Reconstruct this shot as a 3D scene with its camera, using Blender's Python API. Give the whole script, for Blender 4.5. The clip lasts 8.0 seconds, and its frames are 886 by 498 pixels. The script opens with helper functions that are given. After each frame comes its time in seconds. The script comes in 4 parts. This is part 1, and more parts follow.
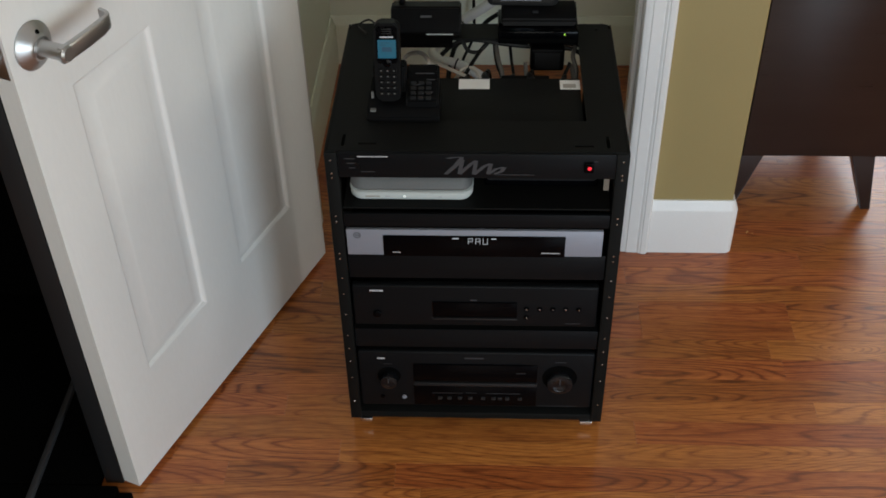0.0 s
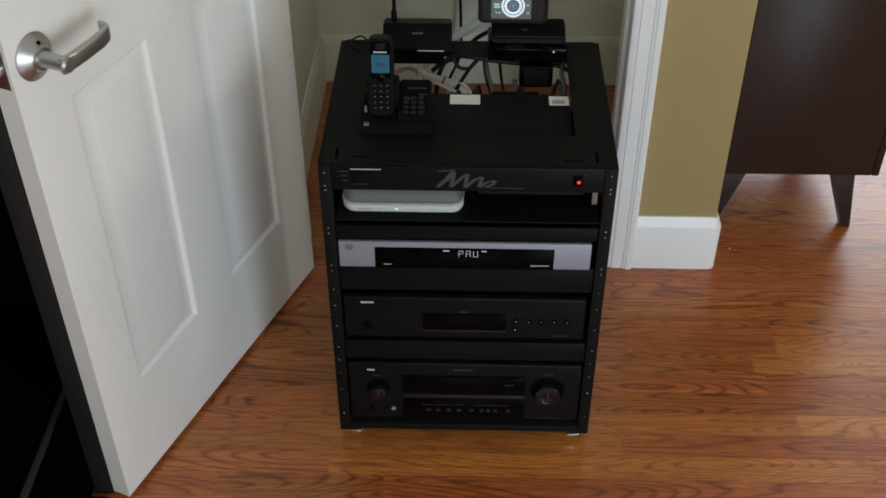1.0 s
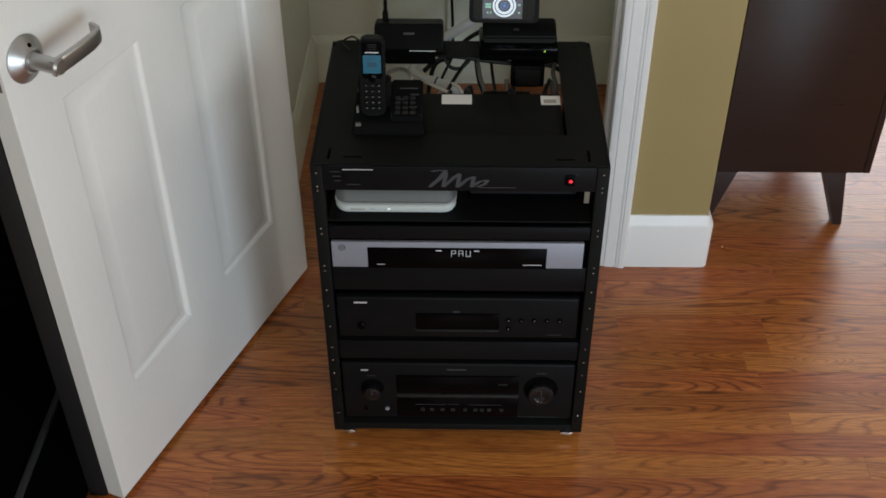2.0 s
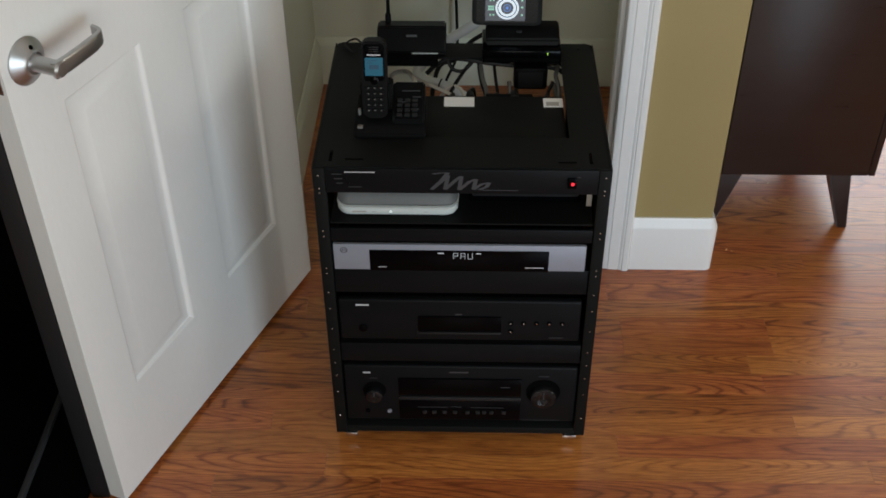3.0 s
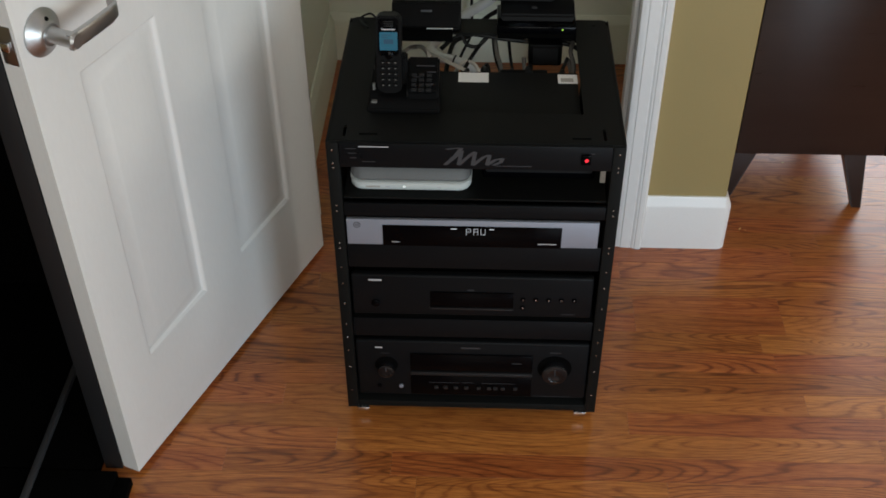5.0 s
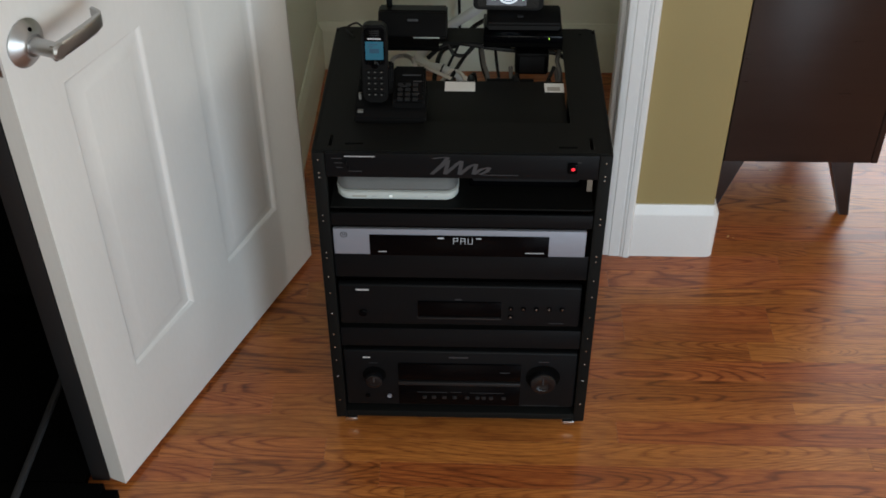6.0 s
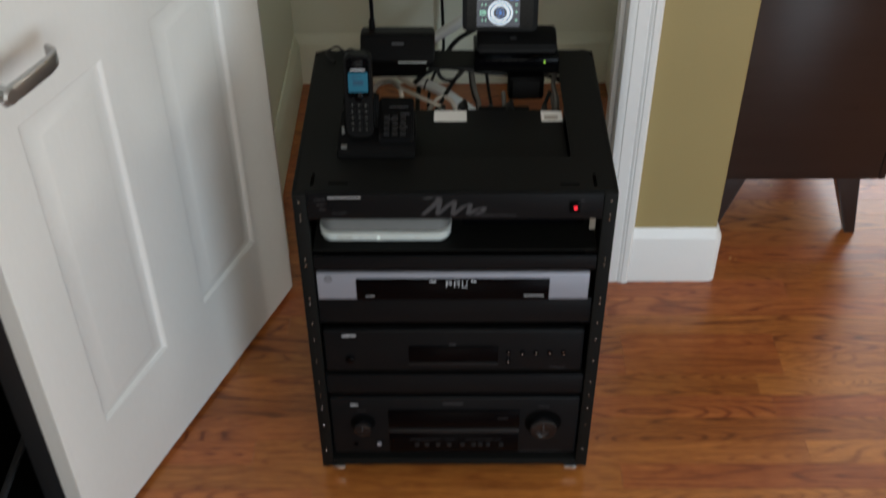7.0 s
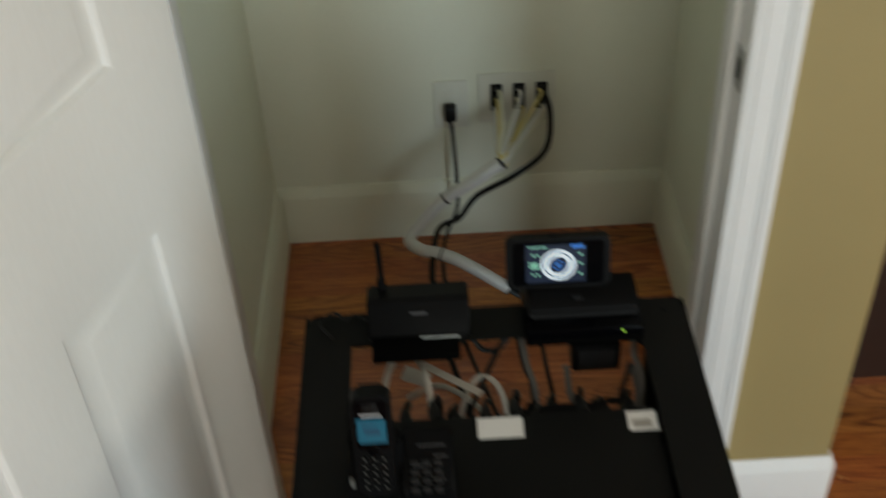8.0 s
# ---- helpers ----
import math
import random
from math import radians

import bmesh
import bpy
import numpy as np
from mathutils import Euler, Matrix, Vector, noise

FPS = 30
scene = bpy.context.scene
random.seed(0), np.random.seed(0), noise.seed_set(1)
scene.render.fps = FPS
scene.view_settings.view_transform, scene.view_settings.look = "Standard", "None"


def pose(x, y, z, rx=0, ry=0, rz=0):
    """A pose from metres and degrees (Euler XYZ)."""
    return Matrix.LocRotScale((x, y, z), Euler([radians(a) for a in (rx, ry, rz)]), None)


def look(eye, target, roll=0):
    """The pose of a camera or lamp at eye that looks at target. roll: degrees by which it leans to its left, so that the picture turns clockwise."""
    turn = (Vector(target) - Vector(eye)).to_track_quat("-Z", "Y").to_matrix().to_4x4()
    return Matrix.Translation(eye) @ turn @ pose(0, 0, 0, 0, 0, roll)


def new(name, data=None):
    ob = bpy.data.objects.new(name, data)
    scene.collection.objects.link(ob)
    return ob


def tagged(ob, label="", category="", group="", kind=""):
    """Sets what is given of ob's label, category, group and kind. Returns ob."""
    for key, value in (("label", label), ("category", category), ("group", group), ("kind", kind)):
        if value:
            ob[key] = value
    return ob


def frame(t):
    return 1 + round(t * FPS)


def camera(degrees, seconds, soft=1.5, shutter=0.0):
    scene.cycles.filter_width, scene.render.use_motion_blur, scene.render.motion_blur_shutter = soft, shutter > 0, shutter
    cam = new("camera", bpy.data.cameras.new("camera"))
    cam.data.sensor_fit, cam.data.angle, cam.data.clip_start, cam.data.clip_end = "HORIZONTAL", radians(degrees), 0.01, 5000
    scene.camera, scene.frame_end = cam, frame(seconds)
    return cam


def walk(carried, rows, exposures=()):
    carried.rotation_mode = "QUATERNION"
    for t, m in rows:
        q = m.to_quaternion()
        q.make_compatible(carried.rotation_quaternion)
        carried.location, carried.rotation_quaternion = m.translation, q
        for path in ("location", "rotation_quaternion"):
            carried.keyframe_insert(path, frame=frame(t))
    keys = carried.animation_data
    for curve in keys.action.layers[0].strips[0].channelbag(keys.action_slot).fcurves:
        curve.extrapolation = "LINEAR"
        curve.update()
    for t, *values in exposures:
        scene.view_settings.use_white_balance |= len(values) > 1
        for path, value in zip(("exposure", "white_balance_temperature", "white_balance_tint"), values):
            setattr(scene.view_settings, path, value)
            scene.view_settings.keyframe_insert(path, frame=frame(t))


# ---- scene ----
cam = camera(43.2, 8.0, soft=1.7, shutter=0.3)
PATH = [
    (0, (0.018, -1.438, 1.69), (-0.06, 0.08, 0.391), -1.3),
    (0.5, (-0.002, -1.459, 1.691), (-0.054, 0.073, 0.406), -0.1),
    (1, (-0.001, -1.471, 1.696), (-0.042, 0.074, 0.426), -0.1),
    (1.5, (-0.002, -1.475, 1.697), (-0.029, 0.07, 0.427), -0.1),
    (3, (0.01, -1.47, 1.697), (-0.033, 0.076, 0.43), -0.4),
    (3.5, (0.005, -1.476, 1.694), (-0.044, 0.07, 0.425), -0.2),
    (4, (0.008, -1.477, 1.692), (-0.027, 0.073, 0.428), 0.1),
    (4.5, (0.007, -1.484, 1.693), (-0.037, 0.056, 0.418), 0.3),
    (4.7, (0.007, -1.481, 1.692), (-0.053, 0.041, 0.396), -0.3),
    (5.8, (0.016, -1.469, 1.701), (-0.052, 0.053, 0.405), -0.4),
    (6, (0.016, -1.471, 1.692), (-0.033, 0.062, 0.407), -0.3),
    (6.5, (0.021, -1.466, 1.69), (-0.039, 0.061, 0.4), -0.9),
    (6.9, (-0.001, -1.351, 1.686), (-0.019, 0.144, 0.357), -0.4),
    (7, (-0.009, -1.311, 1.668), (-0.020, 0.210, 0.371), -0.4),
    (7.3, (-0.052, -1.141, 1.679), (0.033, 0.402, 0.408), 0.3),
    (7.5, (-0.063, -1.023, 1.67), (0.039, 0.493, 0.369), 0.1),
    (7.6, (-0.065, -0.946, 1.656), (0.034, 0.573, 0.359), -0.3),
    (7.8, (-0.06, -0.793, 1.648), (0.056, 0.732, 0.358), 0.2),
    (8, (-0.06, -0.634, 1.652), (-0.062, 0.888, 0.354), -3.3),
]
# the white balance drifts a little to yellow-green as the camera nears the closet
BALANCE = [(0.0, -0.95, 6500, 10), (6.8, -0.94, 6500, 10), (7.5, -0.88, 6750, 8), (8.0, -0.87, 6850, 6)]
walk(cam, [(t, look(eye, target, roll)) for t, eye, target, roll in PATH], BALANCE)

# ---- light ----
world = bpy.data.worlds.new("daylight")
scene.world = world
world.use_nodes = True
wn = world.node_tree
sky = wn.nodes.new("ShaderNodeTexSky")
sky.sky_type, sky.sun_disc, sky.sun_elevation, sky.sun_rotation = "NISHITA", False, radians(35), radians(70)
wn.nodes["Background"].inputs["Strength"].default_value = 0.1
wn.links.new(sky.outputs["Color"], wn.nodes["Background"].inputs["Color"])


def window_light(name, eye, target, sx, sy, watts, colour):
    data = bpy.data.lights.new(name, "AREA")
    data.shape, data.size, data.size_y, data.energy, data.color = "RECTANGLE", sx, sy, watts, colour
    ob = new(name, data)
    ob.matrix_world = look(eye, target)
    return ob


window_light("window_light_side", (3.60, 0.45, 1.25), (0.0, 0.45, 1.25), 0.7, 1.0, 30, (1.0, 0.97, 0.88))
window_light("window_light_far", (2.05, 3.26, 1.40), (2.05, 0.0, 1.40), 1.7, 1.7, 90, (0.92, 0.96, 1.0))
window_light("window_light_rear", (1.22, -2.16, 0.78), (1.22, 0.0, 0.78), 0.68, 1.16, 60, (0.70, 0.865, 1.0))
# added fill light that brightens the closet; no window is known here
window_light("closet_fill_light", (0.05, -2.16, 1.30), (0.05, 0.0, 1.30), 0.90, 1.30, 33, (0.97, 0.98, 0.92))

# ---- materials ----


def nodes_of(name):
    m = bpy.data.materials.new(name)
    m.use_nodes = True
    return m, m.node_tree, m.node_tree.nodes["Principled BSDF"]


def link(t, a, b):
    t.links.new(a, b)


def coords(t, scale=(1, 1, 1), kind="Object"):
    c, mp = t.nodes.new("ShaderNodeTexCoord"), t.nodes.new("ShaderNodeMapping")
    mp.inputs["Scale"].default_value = scale
    link(t, c.outputs[kind], mp.inputs["Vector"])
    return mp.outputs["Vector"]


def noise_of(t, vec, scale, detail=3.0, rough=0.55):
    n = t.nodes.new("ShaderNodeTexNoise")
    n.inputs["Scale"].default_value, n.inputs["Detail"].default_value, n.inputs["Roughness"].default_value = scale, detail, rough
    link(t, vec, n.inputs["Vector"])
    return n.outputs["Fac"]


def ramp_of(t, fac, stops):
    r = t.nodes.new("ShaderNodeValToRGB")
    while len(r.color_ramp.elements) < len(stops):
        r.color_ramp.elements.new(0.5)
    for e, (p, c) in zip(r.color_ramp.elements, stops):
        e.position, e.color = p, (*c, 1)
    link(t, fac, r.inputs["Fac"])
    return r.outputs["Color"]


def math_of(t, op, a, b):
    n = t.nodes.new("ShaderNodeMath")
    n.operation = op
    for k, v in enumerate((a, b)):
        if isinstance(v, (int, float)):
            n.inputs[k].default_value = v
        else:
            link(t, v, n.inputs[k])
    return n.outputs[0]


def bump_of(t, bsdf, height, strength, distance):
    b = t.nodes.new("ShaderNodeBump")
    b.inputs["Strength"].default_value, b.inputs["Distance"].default_value = strength, distance
    link(t, height, b.inputs["Height"])
    link(t, b.outputs["Normal"], bsdf.inputs["Normal"])


def surface(name, colour, rough=0.5, metal=0.0, vary=0.12, big=3.0, fine=220.0, bump=0.05, spec=0.5, stretch=(1, 1, 1)):
    """A painted or moulded surface with mottling at two scales and a fine relief."""
    m, t, b = nodes_of(name)
    v = coords(t, stretch)
    large, small = noise_of(t, v, big, 4), noise_of(t, v, fine, 2)
    mixed = math_of(t, "ADD", math_of(t, "MULTIPLY", large, 0.65), math_of(t, "MULTIPLY", small, 0.35))
    lo, hi = [c * (1 - vary) for c in colour], [min(1, c * (1 + vary)) for c in colour]
    link(t, ramp_of(t, mixed, [(0.3, lo), (0.7, hi)]), b.inputs["Base Color"])
    r = t.nodes.new("ShaderNodeMapRange")
    r.inputs["To Min"].default_value, r.inputs["To Max"].default_value = max(0.02, rough - 0.07), min(1, rough + 0.07)
    link(t, large, r.inputs["Value"])
    link(t, r.outputs[0], b.inputs["Roughness"])
    b.inputs["Metallic"].default_value, b.inputs["Specular IOR Level"].default_value = metal, spec
    if bump:
        bump_of(t, b, small, bump, 0.001)
    return m


def glow(name, colour, strength):
    m, t, b = nodes_of(name)
    b.inputs["Base Color"].default_value = (*[0.2 * c for c in colour], 1)
    b.inputs["Emission Color"].default_value, b.inputs["Emission Strength"].default_value = (*colour, 1), strength
    b.inputs["Roughness"].default_value = 0.25
    return m


def oak(name, dark, mid, light, ring=25.0, random_from="Object"):
    """Stained strip oak: contour grain along x, pores, a tone of its own for each strip."""
    m, t, b = nodes_of(name)
    info = t.nodes.new("ShaderNodeObjectInfo") if random_from == "Object" else t.nodes.new("ShaderNodeNewGeometry")
    rnd = info.outputs["Random"] if random_from == "Object" else info.outputs["Random Per Island"]
    c, add = t.nodes.new("ShaderNodeTexCoord"), t.nodes.new("ShaderNodeVectorMath")
    sc = t.nodes.new("ShaderNodeCombineXYZ")
    for k, f in enumerate((37.0, 91.0, 53.0)):
        link(t, math_of(t, "MULTIPLY", rnd, f), sc.inputs[k])
    link(t, c.outputs["Object"], add.inputs[0])
    link(t, sc.outputs[0], add.inputs[1])
    def mapped(scale):
        mp = t.nodes.new("ShaderNodeMapping")
        mp.inputs["Scale"].default_value = scale
        link(t, add.outputs[0], mp.inputs["Vector"])
        return mp.outputs["Vector"]
    field = noise_of(t, mapped((1.4, 10.5, 1.0)), 1.0, 1.0, 0.4)
    # one knot in the strip beside the rack
    geo, away, stretch, dist = (t.nodes.new(n) for n in ("ShaderNodeNewGeometry", "ShaderNodeVectorMath", "ShaderNodeVectorMath", "ShaderNodeVectorMath"))
    away.operation, stretch.operation, dist.operation = "SUBTRACT", "MULTIPLY", "LENGTH"
    away.inputs[1].default_value, stretch.inputs[1].default_value = (0.769, 0.223, 0.0), (13.0, 38.0, 0.0)
    link(t, geo.outputs["Position"], away.inputs[0])
    link(t, away.outputs[0], stretch.inputs[0])
    link(t, stretch.outputs[0], dist.inputs[0])
    near = math_of(t, "MAXIMUM", math_of(t, "SUBTRACT", 1.0, dist.outputs["Value"]), 0.0)
    field = math_of(t, "ADD", field, math_of(t, "MULTIPLY", near, 0.15))
    wob = noise_of(t, mapped((14.0, 120.0, 1.0)), 1.0, 2.0, 0.6)
    turns = math_of(t, "ADD", math_of(t, "MULTIPLY", math_of(t, "FRACT", math_of(t, "MULTIPLY", rnd, 7.3), 0.0), ring), 0.60 * ring)
    rings = math_of(t, "FRACT", math_of(t, "ADD", math_of(t, "MULTIPLY", field, turns), math_of(t, "MULTIPLY", wob, 0.42)), 0.0)
    grain = ramp_of(t, rings, [(0.0, (0.38,) * 3), (0.10, (0.50,) * 3), (0.22, (0.88,) * 3), (0.66, (1.0,) * 3), (0.88, (0.82,) * 3), (1.0, (0.38,) * 3)])
    streak = ramp_of(t, noise_of(t, mapped((2.5, 130.0, 1.0)), 1.0, 3.0, 0.65), [(0.32, (0.62,) * 3), (0.62, (1.0,) * 3)])
    pores = ramp_of(t, noise_of(t, mapped((26.0, 700.0, 1.0)), 1.0, 2.0, 0.6), [(0.36, (0.45,) * 3), (0.54, (1.0,) * 3)])
    cloud = noise_of(t, mapped((2.2, 5.0, 1.0)), 1.0, 3.0, 0.55)
    tone = math_of(t, "ADD", math_of(t, "MULTIPLY", rnd, 0.42), math_of(t, "MULTIPLY", cloud, 0.70))
    def times(a, c, factor):
        g = t.nodes.new("ShaderNodeMix")
        g.data_type, g.blend_type = "RGBA", "MULTIPLY"
        if isinstance(factor, float):
            g.inputs["Factor"].default_value = factor
        else:
            link(t, factor, g.inputs["Factor"])
        link(t, a, g.inputs["A"])
        link(t, c, g.inputs["B"])
        return g.outputs["Result"]
    plain = t.nodes.new("ShaderNodeRGB")
    plain.outputs[0].default_value = (1, 1, 1, 1)
    strength = math_of(t, "ADD", math_of(t, "MULTIPLY", math_of(t, "FRACT", math_of(t, "MULTIPLY", rnd, 13.7), 0.0), 0.58), 0.44)
    wood = times(times(times(plain.outputs[0], grain, strength), streak, 0.95), pores, 0.75)
    level = math_of(t, "MULTIPLY", wood, math_of(t, "ADD", math_of(t, "MULTIPLY", tone, 0.75), 0.52))
    level = math_of(t, "ADD", level, math_of(t, "MULTIPLY", math_of(t, "MULTIPLY", near, near), 0.30))
    tint = t.nodes.new("ShaderNodeHueSaturation")
    link(t, math_of(t, "ADD", math_of(t, "MULTIPLY", math_of(t, "FRACT", math_of(t, "MULTIPLY", rnd, 5.1), 0.0), 0.014), 0.489), tint.inputs["Hue"])
    tint.inputs["Saturation"].default_value = 1.0
    link(t, ramp_of(t, level, [(0.12, dark), (0.50, mid), (0.95, light)]), tint.inputs["Color"])
    link(t, tint.outputs["Color"], b.inputs["Base Color"])
    rough = math_of(t, "ADD", math_of(t, "MULTIPLY", cloud, 0.14), 0.24)
    link(t, rough, b.inputs["Roughness"])
    bump_of(t, b, wood, 0.14, 0.0005)
    b.inputs["Specular IOR Level"].default_value = 0.5
    b.inputs["Coat Weight"].default_value, b.inputs["Coat Roughness"].default_value = 0.45, 0.22
    return m


OAK = oak("stained_oak", (0.068, 0.016, 0.0032), (0.315, 0.095, 0.021), (0.57, 0.212, 0.047))
OAK_FAR = oak("stained_oak_far", (0.068, 0.016, 0.0032), (0.315, 0.095, 0.021), (0.57, 0.212, 0.047), random_from="Island")
GAP = surface("floor_gap", (0.10, 0.034, 0.010), 0.8)
WHITE = surface("white_gloss_paint", (0.80, 0.80, 0.80), 0.34, vary=0.03, bump=0.03)
DOOR_WHITE = surface("white_door_paint", (0.80, 0.80, 0.79), 0.38, vary=0.035, fine=160, bump=0.06, stretch=(1, 1, 0.25))
OLIVE = surface("olive_wall_paint", (0.34, 0.265, 0.115), 0.62, vary=0.05, fine=300, bump=0.12)
PALE = surface("pale_wall_paint", (0.80, 0.82, 0.70), 0.6, vary=0.04, fine=300, bump=0.1)
CREAM = surface("cream_baseboard_paint", (0.80, 0.81, 0.68), 0.5, vary=0.04, bump=0.04)
CEIL = surface("ceiling_paint", (0.78, 0.77, 0.74), 0.8, vary=0.03)
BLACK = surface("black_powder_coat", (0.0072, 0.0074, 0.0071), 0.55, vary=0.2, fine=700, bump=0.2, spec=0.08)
BLACK_PANEL = surface("black_brushed_panel", (0.0060, 0.0064, 0.0072), 0.38, vary=0.2, fine=200, bump=0.05, spec=0.08, stretch=(0.05, 1, 6))
PLASTIC = surface("black_plastic", (0.0035, 0.0035, 0.0038), 0.46, vary=0.2, fine=500, bump=0.12, spec=0.07)
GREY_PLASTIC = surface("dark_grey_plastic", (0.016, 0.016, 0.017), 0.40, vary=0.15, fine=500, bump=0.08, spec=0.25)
RAIL_GREY = surface("mid_grey_metal_rail", (0.045, 0.045, 0.048), 0.45, vary=0.12, fine=300, bump=0.05, spec=0.3)
GLOSS = surface("black_gloss_window", (0.0015, 0.0015, 0.002), 0.16, vary=0.1, bump=0, spec=0.06)
# near-black: the shade of holes, recesses and the cabinet's inside is in the colour
VOID = surface("black_matt_shade", (0.0012, 0.0012, 0.0012), 0.9, bump=0, spec=0.05)
SILVER = surface("silver_faceplate", (0.26, 0.275, 0.325), 0.40, metal=0.15, vary=0.04, fine=260, bump=0.04, stretch=(0.1, 1, 4))
NICKEL = surface("satin_nickel", (0.47, 0.475, 0.48), 0.38, metal=1.0, vary=0.06, fine=400, bump=0.04)
STEEL = surface("bright_screw_steel", (0.7, 0.7, 0.72), 0.25, metal=1.0, vary=0.1)
MODEM = surface("white_plastic_case", (0.56, 0.60, 0.585), 0.38, vary=0.05, fine=400)
MESH_GREY = surface("grey_perforated_plastic", (0.12, 0.125, 0.125), 0.55, vary=0.3, fine=900, bump=0.6)
PAPER = surface("white_paper_label", (0.75, 0.75, 0.74), 0.7, vary=0.03)
PRINT = surface("white_print", (0.45, 0.45, 0.47), 0.6, vary=0.05, bump=0)
PRINT_DIM = surface("grey_print", (0.034, 0.034, 0.038), 0.6, vary=0.05, bump=0)
KEY_PRINT = surface("pale_key_print", (0.13, 0.125, 0.115), 0.6, vary=0.1, bump=0)
KNOB = surface("gloss_black_knob", (0.006, 0.006, 0.007), 0.22, vary=0.15, bump=0.02, spec=0.35)
INK = surface("grey_label_ink", (0.35, 0.33, 0.30), 0.7, vary=0.2)
WALNUT = surface("espresso_wood", (0.0225, 0.0138, 0.0122), 0.30, vary=0.14, big=5, fine=60, bump=0.05, stretch=(1, 1, 14))
CORD_WHITE = surface("white_cable_jacket", (0.66, 0.66, 0.65), 0.45, vary=0.06)
CORD_CREAM = surface("cream_cable_jacket", (0.72, 0.70, 0.52), 0.45, vary=0.06)
CORD_BLACK = surface("black_cable_jacket", (0.006, 0.006, 0.006), 0.4, vary=0.1, spec=0.2)
CORD_YELLOW = surface("yellow_cable_jacket", (0.62, 0.52, 0.20), 0.45, vary=0.06)
# beige, toned down from white so the colour carries the rack opening's shade
CORD_BEIGE = surface("shaded_beige_jacket", (0.58, 0.55, 0.49), 0.5, vary=0.1)
CORD_GREY = surface("grey_cable_jacket", (0.115, 0.11, 0.10), 0.45, vary=0.1)
PLATE = surface("white_wall_plate", (0.74, 0.75, 0.67), 0.35, vary=0.03)
CRUMB = surface("pale_crumb", (0.6, 0.34, 0.12), 0.7, vary=0.1)
LED_RED = glow("red_led", (1.0, 0.03, 0.05), 2.5)
LED_GREEN = glow("green_led", (0.5, 1.0, 0.1), 2.6)
LED_WHITE = glow("white_led", (0.9, 1.0, 0.95), 1.6)
DIGITS = glow("display_digits", (0.85, 0.92, 1.0), 0.75)
LCD = glow("blue_lcd", (0.012, 0.165, 0.27), 0.60)
LCD_INK = glow("lcd_ink", (0.02, 0.10, 0.18), 0.6)
SCREEN = glow("screen_navy", (0.006, 0.016, 0.045), 1.0)
SCREEN_LIGHT = glow("screen_white", (0.75, 0.88, 1.0), 1.5)
SCREEN_BLUE = glow("screen_blue", (0.04, 0.22, 0.75), 1.0)
SCREEN_GREEN = glow("screen_green", (0.35, 0.85, 0.65), 0.8)

# ---- building helpers ----
INVERSE = {}


def box(bm, x0, x1, y0, y1, z0, z1, bevel=0.0, segments=2):
    made = bmesh.ops.create_cube(bm, size=1.0, matrix=Matrix.LocRotScale(((x0 + x1) / 2, (y0 + y1) / 2, (z0 + z1) / 2), None, (x1 - x0, y1 - y0, z1 - z0)))
    if bevel:
        edges = list({e for v in made["verts"] for e in v.link_edges})
        bmesh.ops.bevel(bm, geom=edges, offset=bevel, segments=segments, affect="EDGES", profile=0.5)
    return bm


def boxed(*args, **kw):
    return box(bmesh.new(), *args, **kw)


def turned(bm, profile, m, steps=32, caps=True):
    """A solid of revolution about local z: profile of (radius, height), placed by m."""
    rings = []
    for r, h in profile:
        rings.append([bm.verts.new(m @ Vector((r * math.cos(2 * math.pi * k / steps), r * math.sin(2 * math.pi * k / steps), h))) for k in range(steps)])
    for a, b in zip(rings, rings[1:]):
        for k in range(steps):
            bm.faces.new((a[k], a[(k + 1) % steps], b[(k + 1) % steps], b[k]))
    if caps:
        bm.faces.new(rings[0][::-1])
        bm.faces.new(rings[-1])
    return bm


def prism(bm, points, a, b, m=Matrix()):
    """An outline in local xz, drawn out along local y from a to b."""
    lo = [bm.verts.new(m @ Vector((x, a, z))) for x, z in points]
    hi = [bm.verts.new(m @ Vector((x, b, z))) for x, z in points]
    n = len(points)
    bm.faces.new(lo)
    bm.faces.new(hi[::-1])
    for k in range(n):
        bm.faces.new((lo[(k + 1) % n], lo[k], hi[k], hi[(k + 1) % n]))
    return bm


def rounded(x0, x1, z0, z1, r, steps=5):
    pts = []
    for cx, cz, a in ((x1 - r, z1 - r, 0), (x0 + r, z1 - r, 90), (x0 + r, z0 + r, 180), (x1 - r, z0 + r, 270)):
        for k in range(steps + 1):
            t = radians(a + 90 * k / steps)
            pts.append((cx + r * math.cos(t), cz + r * math.sin(t)))
    return pts


def ring_band(bm, cx, cz, r0, r1, y, steps=40, a0=0.0, a1=360.0, thick=0.0006):
    """A flat ring in an xz plane, a little thick towards -y."""
    inner, outer = [], []
    for k in range(steps + 1):
        t = radians(a0 + (a1 - a0) * k / steps)
        inner.append(bm.verts.new((cx + r0 * math.cos(t), y, cz + r0 * math.sin(t))))
        outer.append(bm.verts.new((cx + r1 * math.cos(t), y, cz + r1 * math.sin(t))))
    for k in range(steps):
        bm.faces.new((inner[k], outer[k], outer[k + 1], inner[k + 1]))
    return bm


def smooth_path(points, per=8):
    """Points along a Catmull-Rom line through the given ones."""
    p = [Vector(q) for q in points]
    p = [2 * p[0] - p[1], *p, 2 * p[-1] - p[-2]]
    out = []
    for a, b, c, d in zip(p, p[1:], p[2:], p[3:]):
        for k in range(per):
            t = k / per
            out.append(0.5 * ((2 * b) + (c - a) * t + (2 * a - 5 * b + 4 * c - d) * t * t + (3 * b - a - 3 * c + d) * t ** 3))
    out.append(p[-2])
    return out


